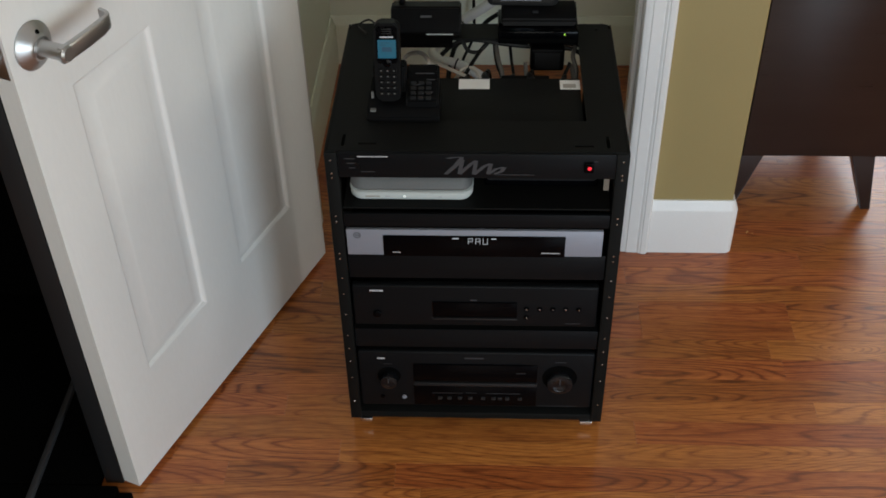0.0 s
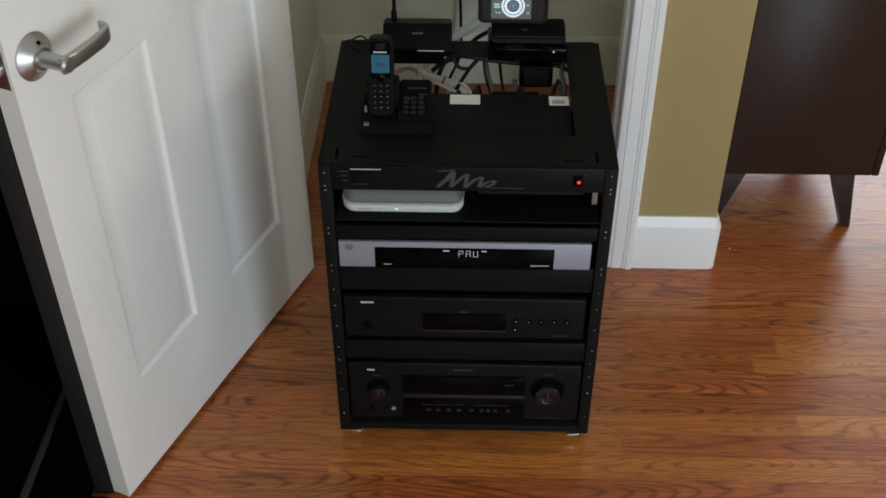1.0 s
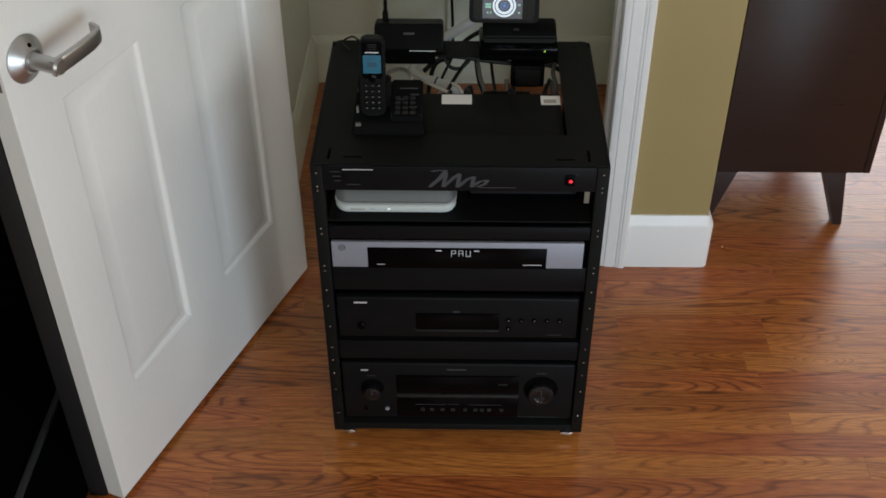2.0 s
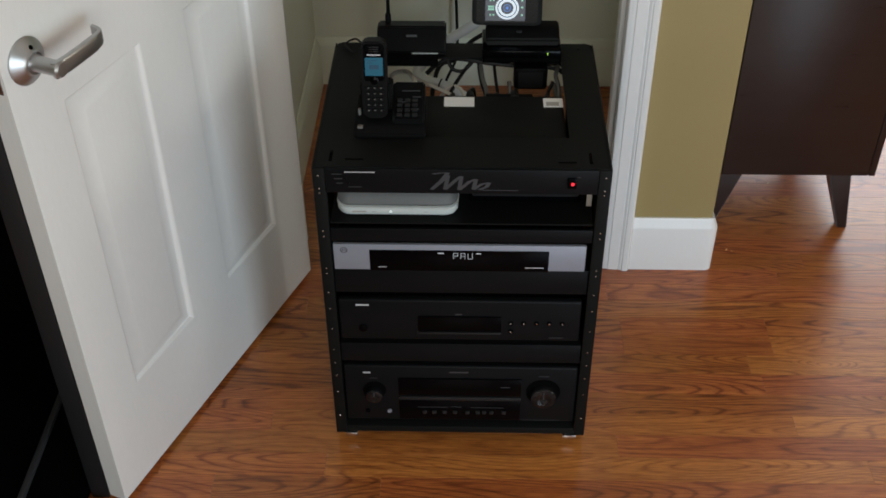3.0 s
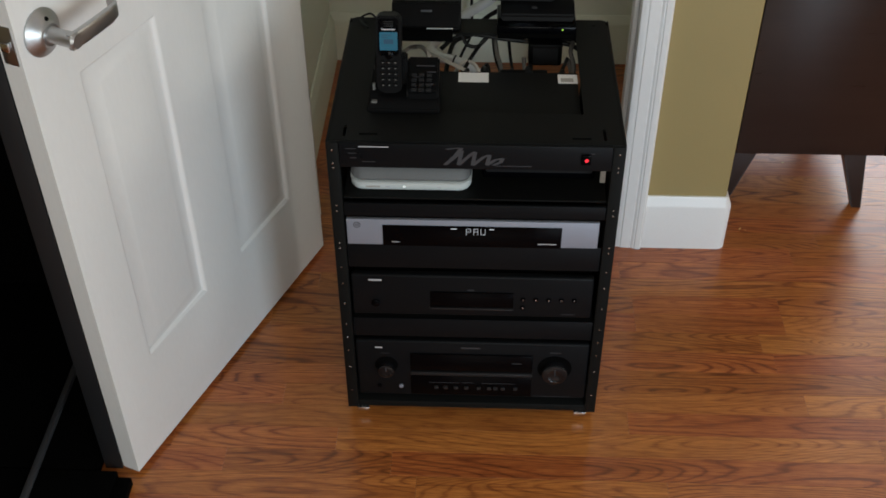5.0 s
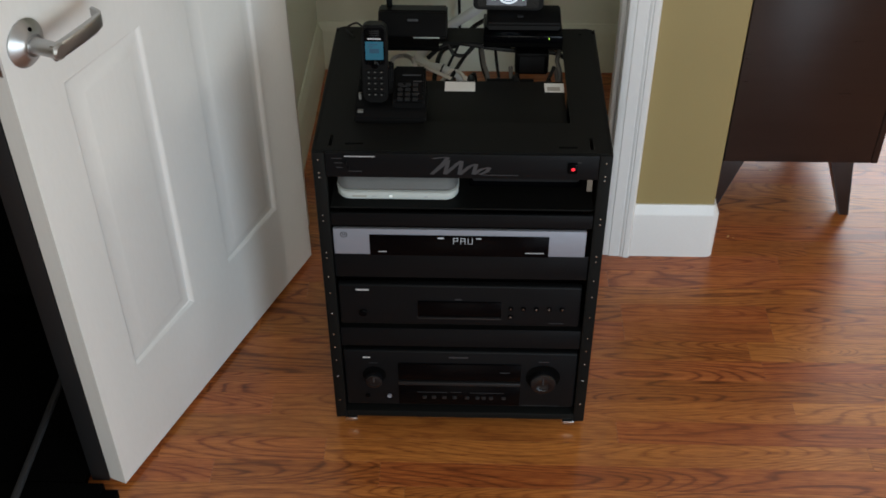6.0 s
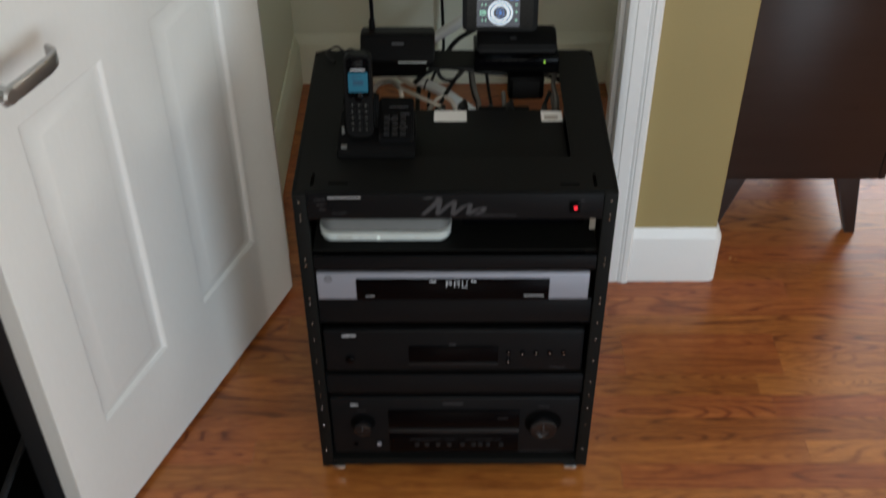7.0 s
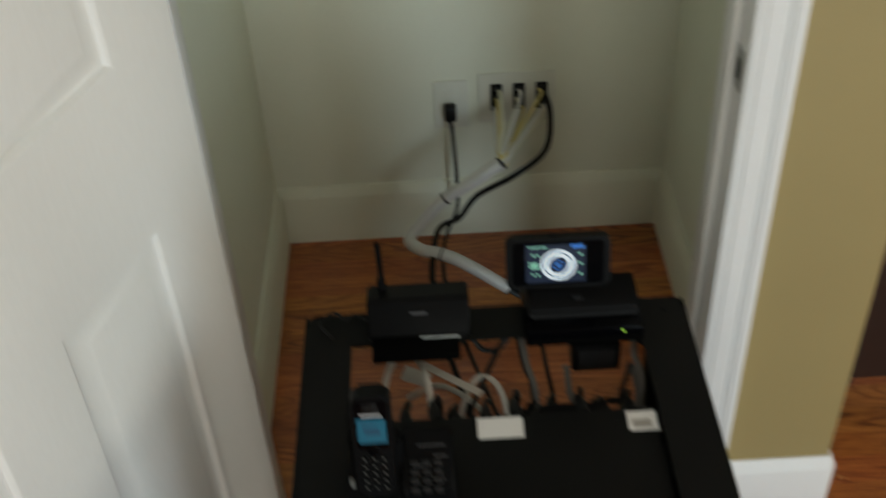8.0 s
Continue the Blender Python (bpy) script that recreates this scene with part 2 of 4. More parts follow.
def tube(bm, points, r, sides=8, per=8):
    line = smooth_path(points, per)
    up, rings = Vector((0.13, 0.21, 0.97)).normalized(), []
    for k, q in enumerate(line):
        d = (line[min(k + 1, len(line) - 1)] - line[max(k - 1, 0)]).normalized()
        s = d.cross(up)
        s = s.normalized() if s.length > 1e-4 else Vector((1, 0, 0))
        up = s.cross(d).normalized()
        rings.append([bm.verts.new(q + r * (math.cos(2 * math.pi * j / sides) * s + math.sin(2 * math.pi * j / sides) * up)) for j in range(sides)])
    for a, b in zip(rings, rings[1:]):
        for j in range(sides):
            bm.faces.new((a[j], a[(j + 1) % sides], b[(j + 1) % sides], b[j]))
    bm.faces.new(rings[0][::-1])
    bm.faces.new(rings[-1])
    return bm


def mesh_of(name, bm, material, soft=True):
    bmesh.ops.recalc_face_normals(bm, faces=bm.faces)
    me = bpy.data.meshes.new(name)
    bm.to_mesh(me)
    bm.free()
    me.materials.append(material)
    if soft:
        me.shade_smooth()
        me.set_sharp_from_angle(angle=radians(38))
    return me


def thing(name, m, label, category, group="", kind="", local=False):
    """An Empty at the base of a thing. Parts are given in world places, or in the thing's own frame where local."""
    ob = new(name)
    ob.empty_display_size = 0.05
    ob.matrix_world = m
    INVERSE[ob] = Matrix() if local else m.inverted()
    return tagged(ob, label, category, group, kind)


def part(name, bm, material, parent, label=""):
    ob = new(name, mesh_of(name, bm, material))
    ob.parent = parent
    ob.matrix_parent_inverse = INVERSE.get(parent, Matrix())
    return tagged(ob, label)


def single(name, bm, material, label, category="", kind="", group=""):
    return tagged(new(name, mesh_of(name, bm, material)), label, category, group, kind)


def structure(name, bm, material, label):
    return single(name, bm, material, label, kind="structure")


# ---- the rooms ----
FRONT = 0.559          # face of the wall with the closet door
IN_L, IN_R, BACK = -0.428, 0.440, 1.368   # closet inside
JAMB_L, JAMB_R = -0.385, 0.327
STUB = 0.566           # end face of the wall beside the closet
TOP = 2.5

bm = boxed(-2.3, JAMB_L - 0.019, FRONT, FRONT + 0.115, 0, TOP)
structure("wall_closet_left", bm, OLIVE, "olive painted wall behind the open door")
structure("wall_over_door", boxed(JAMB_L - 0.019, JAMB_R + 0.019, FRONT, FRONT + 0.115, 2.06, TOP), OLIVE, "olive painted wall over the closet door")
bm = box(bmesh.new(), JAMB_R + 0.019, STUB, FRONT - 0.012, FRONT + 0.103, 0, TOP, 0.006, 3)
structure("wall_closet_right", bm, OLIVE, "olive painted wall end beside the closet")
structure("wall_closet_return", boxed(IN_R + 0.012, STUB, FRONT + 0.103, BACK + 0.12, 0, TOP), OLIVE, "olive painted wall running back from the closet")
structure("wall_closet_inside_right", boxed(IN_R, IN_R + 0.012, FRONT + 0.103, BACK, 0, TOP), PALE, "pale closet side wall")
structure("wall_closet_inside_left", boxed(IN_L - 0.1, IN_L, FRONT + 0.115, BACK, 0, TOP), PALE, "pale closet side wall")
structure("wall_closet_back", boxed(IN_L - 0.1, IN_R + 0.012, BACK, BACK + 0.12, 0, TOP), PALE, "pale closet rear wall with sockets")
bm = boxed(STUB, 1.17, 3.3, 3.42, 0, TOP)
box(bm, 2.93, 3.75, 3.3, 3.42, 0, TOP)
box(bm, 1.17, 2.93, 3.3, 3.42, 0, 0.52)
box(bm, 1.17, 2.93, 3.3, 3.42, 2.28, TOP)
structure("wall_far", bm, OLIVE, "olive painted far wall with a window opening")
structure("wall_left", boxed(-2.42, -2.3, -2.32, FRONT + 0.115, 0, TOP), OLIVE, "olive painted side wall")
structure("wall_stub_back", boxed(STUB - 0.1, STUB, BACK + 0.12, 3.42, 0, TOP), OLIVE, "olive painted wall")
bm = boxed(-2.3, -0.42, -2.32, -2.2, 0, TOP)
box(bm, 0.52, 0.92, -2.32, -2.2, 0, TOP)
box(bm, 1.58, 3.75, -2.32, -2.2, 0, TOP)
box(bm, 0.92, 1.58, -2.32, -2.2, 0, 0.18)
box(bm, 0.92, 1.58, -2.32, -2.2, 1.38, TOP)
# opening made up for the added closet fill light, out of view
box(bm, -0.42, 0.52, -2.32, -2.2, 0, 0.63)
box(bm, -0.42, 0.52, -2.32, -2.2, 1.97, TOP)
structure("wall_rear", bm, OLIVE, "olive painted wall with a window opening and an added fill light opening")
bm = boxed(3.63, 3.75, -2.2, 0.08, 0, TOP)
box(bm, 3.63, 3.75, 0.82, 3.3, 0, TOP)
box(bm, 3.63, 3.75, 0.08, 0.82, 0, 0.72)
box(bm, 3.63, 3.75, 0.08, 0.82, 1.78, TOP)
structure("wall_window", bm, OLIVE, "olive painted wall with a window opening")
structure("ceiling", boxed(-2.42, 3.75, -2.32, 3.42, TOP, TOP + 0.1), CEIL, "plain white ceiling")


def skirting(name, axis, at, a, b, side, height=0.15, depth=0.014, ends=0.0, paint=WHITE, label="white moulded baseboard"):
    """A baseboard with a moulded top, along x or y, standing out from the wall to the given side."""
    h = height
    outline = [(0, 0), (depth, 0), (depth, h - 0.028), (depth - 0.002, h - 0.020), (depth - 0.006, h - 0.012), (depth - 0.008, h - 0.004), (depth - 0.010, h), (0, h)]
    if axis == "x":
        m = Matrix(((0, 1, 0, 0), (side, 0, 0, at), (0, 0, 1, 0), (0, 0, 0, 1)))
    else:
        m = Matrix(((side, 0, 0, at), (0, 1, 0, 0), (0, 0, 1, 0), (0, 0, 0, 1)))
    return structure(name, prism(bmesh.new(), outline, a, b, m), paint, label)


skirting("baseboard_back", "x", BACK, IN_L, IN_R, -1, paint=CREAM, label="cream-white moulded baseboard")
skirting("baseboard_closet_left", "y", IN_L, FRONT + 0.115, BACK - 0.014, 1, paint=CREAM, label="cream-white moulded baseboard")
skirting("baseboard_closet_right", "y", IN_R, FRONT + 0.105, BACK - 0.014, -1, paint=CREAM, label="cream-white moulded baseboard")
skirting("baseboard_left_wall", "x", FRONT, -2.3, -0.43, -1)
skirting("baseboard_far", "x", 3.3, STUB, 3.63, -1)

# the baseboard that turns round the wall end, with a rounded corner
def corner_skirting():
    bm = bmesh.new()
    rows = [(0.014, 0.0), (0.014, 0.117), (0.012, 0.124), (0.008, 0.132), (0.006, 0.140), (0.004, 0.144), (-0.004, 0.144)]
    y0, x1, x0, y1 = FRONT - 0.012, STUB, JAMB_R + 0.0590, 1.45
    rings = []
    for out, z in rows:
        r, ring = 0.004 + max(out, 0.0), [(x0, y0 - out)]
        cx, cy = x1 - 0.004, y0 + 0.004
        for k in range(7):
            t = radians(-90 + 15 * k)
            ring.append((cx + r * math.cos(t), cy + r * math.sin(t)))
        ring.append((x1 + out, y1))
        rings.append([bm.verts.new((x, y, z)) for x, y in ring])
    for a, b in zip(rings, rings[1:]):
        for k in range(len(a) - 1):
            bm.faces.new((a[k], a[k + 1], b[k + 1], b[k]))
    return structure("baseboard_wall_end", bm, WHITE, "white moulded baseboard round the wall end")


corner_skirting()

# door jambs, stops and casing
def jamb(name, x0, x1):
    return structure(name, boxed(x0, x1, FRONT - 0.004, FRONT + 0.117, 0, 2.06, 0.0015), WHITE, "white painted door jamb")


jamb("trim_jamb_left", JAMB_L - 0.018, JAMB_L)
jamb("trim_jamb_right", JAMB_R, JAMB_R + 0.018)
structure("trim_jamb_head", boxed(JAMB_L, JAMB_R, FRONT - 0.004, FRONT + 0.117, 2.042, 2.06), WHITE, "white painted door head")
structure("trim_stop_right", boxed(JAMB_R - 0.010, JAMB_R - 0.0005, FRONT + 0.040, FRONT + 0.078, 0, 2.04, 0.001), WHITE, "white door stop strip")
structure("trim_stop_left", boxed(JAMB_L + 0.0005, JAMB_L + 0.010, FRONT + 0.040, FRONT + 0.078, 0, 2.04, 0.001), WHITE, "white door stop strip")


def casing(name, x_in, way, y_wall):
    """Stepped colonial casing; its thin edge lies at the opening."""
    pts = [(0.0, 0.0), (0.0, 0.008), (0.003, 0.0105), (0.014, 0.0115), (0.016, 0.0138), (0.037, 0.0150), (0.0385, 0.0132), (0.0405, 0.0150), (0.0435, 0.0172), (0.0455, 0.0158), (0.0480, 0.0190), (0.058, 0.0200), (0.061, 0.0180), (0.0625, 0.015), (0.0625, 0.0)]
    bm = bmesh.new()
    lo = [bm.verts.new((x_in + way * a, y_wall - d, 0.0)) for a, d in pts]
    hi = [bm.verts.new((x_in + way * a, y_wall - d, 2.1)) for a, d in pts]
    for k in range(len(pts)):
        n = (k + 1) % len(pts)
        bm.faces.new((lo[k], lo[n], hi[n], hi[k]))
    bm.faces.new(lo)
    bm.faces.new(hi)
    return structure(name, bm, WHITE, "white stepped door casing")


casing("trim_casing_right", JAMB_R - 0.004, 1, FRONT - 0.0125)
casing("trim_casing_left", JAMB_L - 0.004, -1, FRONT - 0.0005)

strike = thing("strike_plate", pose(JAMB_R, 0.64, 0.83), "satin nickel strike plate let into the jamb", "strike plate")
part("plate", boxed(JAMB_R - 0.0015, JAMB_R, FRONT + 0.008, FRONT + 0.036, 0.86, 0.918, 0.0006), NICKEL, strike)
part("latch_hole", boxed(JAMB_R - 0.0022, JAMB_R - 0.0016, FRONT + 0.015, FRONT + 0.028, 0.875, 0.903), VOID, strike)

# ---- the open door ----
DW, DH, DT = 0.722, 2.02, 0.035
u = Vector((0.2675, 0.6665, 0)).normalized()
DOOR_M = Matrix.Translation((-0.622, -0.165, 0.012)) @ Matrix(((u.x, -u.y, 0, 0), (u.y, u.x, 0, 0), (0, 0, 1, 0), (0, 0, 0, 1)))
# local x along the leaf from the latch edge, local -y out of the face that shows
door = thing("door_1", DOOR_M, "white six-panel closet door standing open", "door", kind="structure", local=True)


def door_leaf():
    xs = [0, 0.100, 0.291, 0.411, 0.607, DW]
    zs = [0, 0.216, 0.815, 1.035, 1.620, 1.710, 1.905, DH]
    bm = bmesh.new()
    for face, sy in ((0.0, 1), (DT, -1)):
        grid = [[bm.verts.new((x, face, z)) for x in xs] for z in zs]
        for i in range(len(zs) - 1):
            for j in range(len(xs) - 1):
                if i in (1, 3, 5) and j in (1, 3):
                    a, b, c, d = xs[j], xs[j + 1], zs[i], zs[i + 1]
                    rings = [[grid[i][j], grid[i][j + 1], grid[i + 1][j + 1], grid[i + 1][j]]]
                    for o, dep in ((0.003, 0.0016), (0.006, 0.0050), (0.008, 0.0076), (0.010, 0.0082), (0.037, 0.0010), (0.041, 0.0006)):
                        rings.append([bm.verts.new((x, face + sy * dep, z)) for x, z in ((a + o, c + o), (b - o, c + o), (b - o, d - o), (a + o, d - o))])
                    for p, q in zip(rings, rings[1:]):
                        for k in range(4):
                            bm.faces.new((p[k], p[(k + 1) % 4], q[(k + 1) % 4], q[k]))
                    bm.faces.new(rings[-1])
                else:
                    bm.faces.new((grid[i][j], grid[i][j + 1], grid[i + 1][j + 1], grid[i + 1][j]))
        if sy == 1:
            front = grid
        else:
            back = grid
    for i in range(len(zs) - 1):
        for j in (0, len(xs) - 1):
            bm.faces.new((front[i][j], front[i + 1][j], back[i + 1][j], back[i][j]))
    for j in range(len(xs) - 1):
        for i in (0, len(zs) - 1):
            bm.faces.new((front[i][j], front[i][j + 1], back[i][j + 1], back[i][j]))
    return bm


part("leaf", door_leaf(), DOOR_WHITE, door, "white painted moulded door leaf")
HZ, HX = 0.908, 0.048
handle = part("door_handle", turned(bmesh.new(), [(0.0345, 0.0), (0.035, 0.003), (0.032, 0.006), (0.020, 0.013), (0.017, 0.016), (0.0165, 0.018)], pose(HX, 0, HZ, 90, 0, 0), 40), NICKEL, door, "satin nickel lever handle")
part("neck", turned(bmesh.new(), [(0.0125, 0.016), (0.0115, 0.024), (0.0115, 0.052), (0.0125, 0.060), (0.010, 0.064)], pose(HX, 0, HZ, 90, 0, 0), 28), NICKEL, handle)


def lever():
    bm, rings = bmesh.new(), []
    line = [(-0.008, -0.056, 0.000), (0.020, -0.058, 0.000), (0.050, -0.057, -0.001), (0.080, -0.055, -0.002), (0.097, -0.053, -0.002), (0.104, -0.048, -0.002), (0.106, -0.041, -0.001), (0.106, -0.034, 0.000)]
    for k, (x, y, z) in enumerate(line):
        a, b = Vector(line[max(0, k - 1)]), Vector(line[min(len(line) - 1, k + 1)])
        d = (b - a).normalized()
        s = Vector((-d.y, d.x, 0)).normalized()
        w, h = (0.0050, 0.0118) if k < 4 else (0.0034, 0.0108)
        ring = []
        for j in range(16):
            t = 2 * math.pi * j / 16
            c, e = math.cos(t), math.sin(t)
            ring.append(bm.verts.new(Vector((HX + x, y, HZ + z)) + s * w * math.copysign(abs(c) ** 0.38, c) + Vector((0, 0, 1)) * h * math.copysign(abs(e) ** 0.38, e)))
        rings.append(ring)
    for a, b in zip(rings, rings[1:]):
        for j in range(16):
            bm.faces.new((a[j], a[(j + 1) % 16], b[(j + 1) % 16], b[j]))
    bm.faces.new(rings[0][::-1])
    bm.faces.new(rings[-1])
    return bm


part("lever", lever(), NICKEL, handle)
part("keyhole", turned(bmesh.new(), [(0.0034, 0.0), (0.0034, 0.0012)], pose(HX + 0.004, -0.0115, HZ + 0.021, 62, 0, 0), 16), VOID, handle, "dark privacy pin hole")
part("latch_bolt", boxed(-0.008, -0.0012, 0.011, 0.024, HZ - 0.007, HZ + 0.007, 0.002), STEEL, door)
part("latch_plate", boxed(-0.0012, 0.0, 0.005, 0.030, HZ - 0.030, HZ + 0.030, 0.0005), NICKEL, door, "satin nickel latch plate")
for hz in (0.25, 1.0, 1.8):
    part("hinge", turned(bmesh.new(), [(0.0055, -0.045), (0.0055, 0.045)], pose(DW + 0.004, 0.030, hz), 16), NICKEL, door)

# ---- the black cabinet behind the door ----
cab = thing("tall_cabinet", pose(-0.95, 0.1, 0), "tall black cabinet with an open front behind the door", "cabinet")
# this side is greyer than the other: its reflected sheen is put into the colour
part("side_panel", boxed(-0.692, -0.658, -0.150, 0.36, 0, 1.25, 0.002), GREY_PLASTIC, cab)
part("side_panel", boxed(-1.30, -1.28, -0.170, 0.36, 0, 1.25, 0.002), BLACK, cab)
# inner sheets blacker than the sides, the inside's shade painted on
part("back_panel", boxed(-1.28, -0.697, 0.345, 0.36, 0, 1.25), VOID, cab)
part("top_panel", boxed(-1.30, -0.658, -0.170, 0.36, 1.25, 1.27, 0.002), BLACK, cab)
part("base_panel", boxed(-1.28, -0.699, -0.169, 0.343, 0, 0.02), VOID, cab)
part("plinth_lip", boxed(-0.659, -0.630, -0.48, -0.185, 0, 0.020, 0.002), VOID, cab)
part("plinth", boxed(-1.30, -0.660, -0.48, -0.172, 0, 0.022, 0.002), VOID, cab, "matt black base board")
part("base_rail", boxed(-0.818, -0.806, -0.40, 0.20, 0.0222, 0.034, 0.002), RAIL_GREY, cab, "dark grey rail along the base")

# ---- the espresso sideboard ----
side = thing("sideboard", pose(0.78, 0.93, 0), "espresso brown wooden sideboard on tapered legs", "sideboard")
SX0, SX1, SY0, SY1, SZ0, SZ1 = 0.594, 0.974, 0.711, 1.130, 0.145, 0.92
part("body", boxed(SX0 + 0.016, SX1 - 0.016, SY0 + 0.020, SY1, SZ0, SZ1 - 0.018, 0.001), WALNUT, side)
part("side_panel", boxed(SX0, SX0 + 0.016, SY0 + 0.002, SY1, SZ0, SZ1 - 0.018, 0.0015), WALNUT, side)
part("side_panel", boxed(SX1 - 0.016, SX1, SY0 + 0.002, SY1, SZ0, SZ1 - 0.018, 0.0015), WALNUT, side)
part("top_panel", boxed(SX0 - 0.006, SX1 + 0.006, SY0 - 0.006, SY1 + 0.004, SZ1 - 0.018, SZ1, 0.002), WALNUT, side)
part("door", boxed(SX0 + 0.018, SX1 - 0.018, SY0, SY0 + 0.018, SZ0 + 0.002, SZ1 - 0.021, 0.0015), WALNUT, side, "plain espresso door front")


def leg(x, y, lean_x, lean_y):
    bm = bmesh.new()
    rings = []
    for z, w, k in ((0.0, 0.011, 1.0), (0.004, 0.0125, 0.97), (SZ0, 0.027, 0.0)):
        cx, cy = x + lean_x * k, y + lean_y * k
        rings.append([bm.verts.new((cx + a * w, cy + b * w, z)) for a, b in ((-1, -1), (1, -1), (1, 1), (-1, 1))])
    for a, b in zip(rings, rings[1:]):
        for j in range(4):
            bm.faces.new((a[j], a[(j + 1) % 4], b[(j + 1) % 4], b[j]))
    bm.faces.new(rings[0])
    bm.faces.new(rings[-1])
    bmesh.ops.bevel(bm, geom=[e for e in bm.edges if abs(e.verts[0].co.z - e.verts[1].co.z) > 0.05], offset=0.003, segments=2, affect="EDGES")
    return bm


for x, y, lx, ly in ((0.893, 0.742, 0.031, -0.030), (0.636, 0.742, -0.036, -0.022), (0.893, 1.084, 0.031, 0.02), (0.636, 1.084, -0.036, 0.02)):
    part("leg", leg(x, y, lx, ly), WALNUT, side)

# ---- the equipment rack ----
LIFTED = ("equipment_rack", "power_amplifier", "modem", "network_switch", "set_top_box", "disc_player", "receiver", "telephone_base", "cordless_handset", "router", "streaming_box", "dock", "media_player", "beige_cord", "cable_tag", "black_cord", "grey_cord", "power_adapter", "coiled_cord")
RW, RD, RH = 0.2425, 0.412, 0.657
rack = thing("equipment_rack", pose(0, 0.21, 0), "black steel equipment rack filled with audio gear on the floor", "rack")
for s in (-1, 1):
    def at(a, b):
        return (s * a, s * b) if s > 0 else (s * b, s * a)
    bm = bmesh.new()
    x0, x1 = at(RW - 0.0025, RW)
    box(bm, x0, x1, 0.075, RD, 0.020, RH - 0.004)
    box(bm, x0, x1, 0.012, 0.075, 0.020, 0.545)
    box(bm, x0, x1, 0.012, 0.030, 0.545, 0.60)
    box(bm, x0, x1, 0.012, 0.075, 0.60, RH - 0.004)
    part("side_panel", bm, BLACK, rack)
    x0, x1 = at(0.2215, RW)
    part("front_rail", boxed(x0, x1, 0.0, 0.014, 0.020, RH - 0.003, 0.0018), BLACK, rack)
    x0, x1 = at(0.20, RW - 0.003)
    part("rear_post", boxed(x0, x1, RD - 0.03, RD - 0.002, 0.020, RH - 0.006, 0.002), BLACK, rack)
    for y in (0.02, 0.40):
        part("foot", turned(bmesh.new(), [(0.016, -0.003), (0.019, -0.001), (0.019, 0.014), (0.014, 0.021)], pose(s * 0.200, y + 0.030 if y < 0.1 else y - 0.02, 0.0), 20), PLASTIC, rack)
    part("corner_glide", boxed(s * 0.213 - 0.012, s * 0.213 + 0.012, -0.0012, 0.010, 0.0115, 0.0205, 0.001), STEEL, rack, "bright metal glide")
    for z in (0.070, 0.136, 0.180, 0.2475, 0.214, 0.30, 0.35, 0.388, 0.432, 0.444, 0.514, 0.526, 0.605, 0.614, 0.640):
        part("screw", turned(bmesh.new(), [(0.0015, 0.0), (0.0015, 0.0008), (0.0009, 0.0014)], pose(s * 0.2325, 0.0, z, 90, 0, 0), 10), STEEL, rack)


def holed_top():
    """The rack's top: a sheet with a large opening and four slots, its edges turned down."""
    bm = bmesh.new()
    z0, z1 = RH - 0.004, RH
    slots = [(-0.2160, -0.2110, 0.016, 0.048), (0.2065, 0.2115, 0.014, 0.046), (-0.190, -0.160, 0.0205, 0.0255), (0.156, 0.186, 0.0165, 0.0215)]
    holes = [(-0.182, 0.1785, 0.090, 0.354), *slots]
    xs = sorted({-RW + 0.006, RW - 0.006, *[h[0] for h in holes], *[h[1] for h in holes]})
    ys = sorted({0.003, RD - 0.006, *[h[2] for h in holes], *[h[3] for h in holes]})
    for a, b in zip(xs, xs[1:]):
        for c, d in zip(ys, ys[1:]):
            mx, my = (a + b) / 2, (c + d) / 2
            if not any(h[0] < mx < h[1] and h[2] < my < h[3] for h in holes):
                box(bm, a, b, c, d, z0, z1)
    # the rounded long edges and rear edge
    box(bm, -RW, -RW + 0.006, 0.003, RD - 0.02, z0 - 0.006, z1 - 0.0015, 0.0012)
    box(bm, RW - 0.006, RW, 0.003, RD - 0.02, z0 - 0.006, z1 - 0.0015, 0.0012)
    box(bm, -RW + 0.02, RW - 0.02, RD - 0.006, RD, z0 - 0.012, z1 - 0.0015, 0.0012)
    for s in (-1, 1):
        prism(bm, [(s * (RW - 0.006), RD - 0.006), (s * RW, RD - 0.02), (s * (RW - 0.003), RD - 0.009), (s * (RW - 0.012), RD - 0.002), (s * (RW - 0.02), RD)], z0 - 0.005, z1 - 0.001, Matrix(((1, 0, 0, 0), (0, 0, 1, 0), (0, 1, 0, 0), (0, 0, 0, 1))))
    return bm


part("top_panel", holed_top(), BLACK, rack)
part("bottom_panel", boxed(-RW + 0.0005, RW - 0.0005, 0.002, 0.37, 0.021, 0.038, 0.003), BLACK, rack)
part("blank_panel", boxed(-0.2205, 0.2205, 0.006, 0.012, 0.213, 0.259, 0.001), BLACK_PANEL, rack)
part("blank_panel", boxed(-0.2205, 0.2205, 0.006, 0.012, 0.384, 0.438, 0.001), BLACK_PANEL, rack)
part("shelf_front", boxed(-0.2205, 0.2205, 0.003, 0.010, 0.502, 0.529, 0.001), BLACK_PANEL, rack)
for z in (0.259, 0.4325, 0.5375):
    part("shelf", boxed(-0.2205, 0.2205, 0.010, 0.25, z - 0.003, z), BLACK, rack)
for s in (-1, 1):
    part("top_bolt", turned(bmesh.new(), [(0.0035, 0.0), (0.0035, 0.0012), (0.002, 0.0018)], pose(s * 0.214, 0.388, RH), 12), PLASTIC, rack)

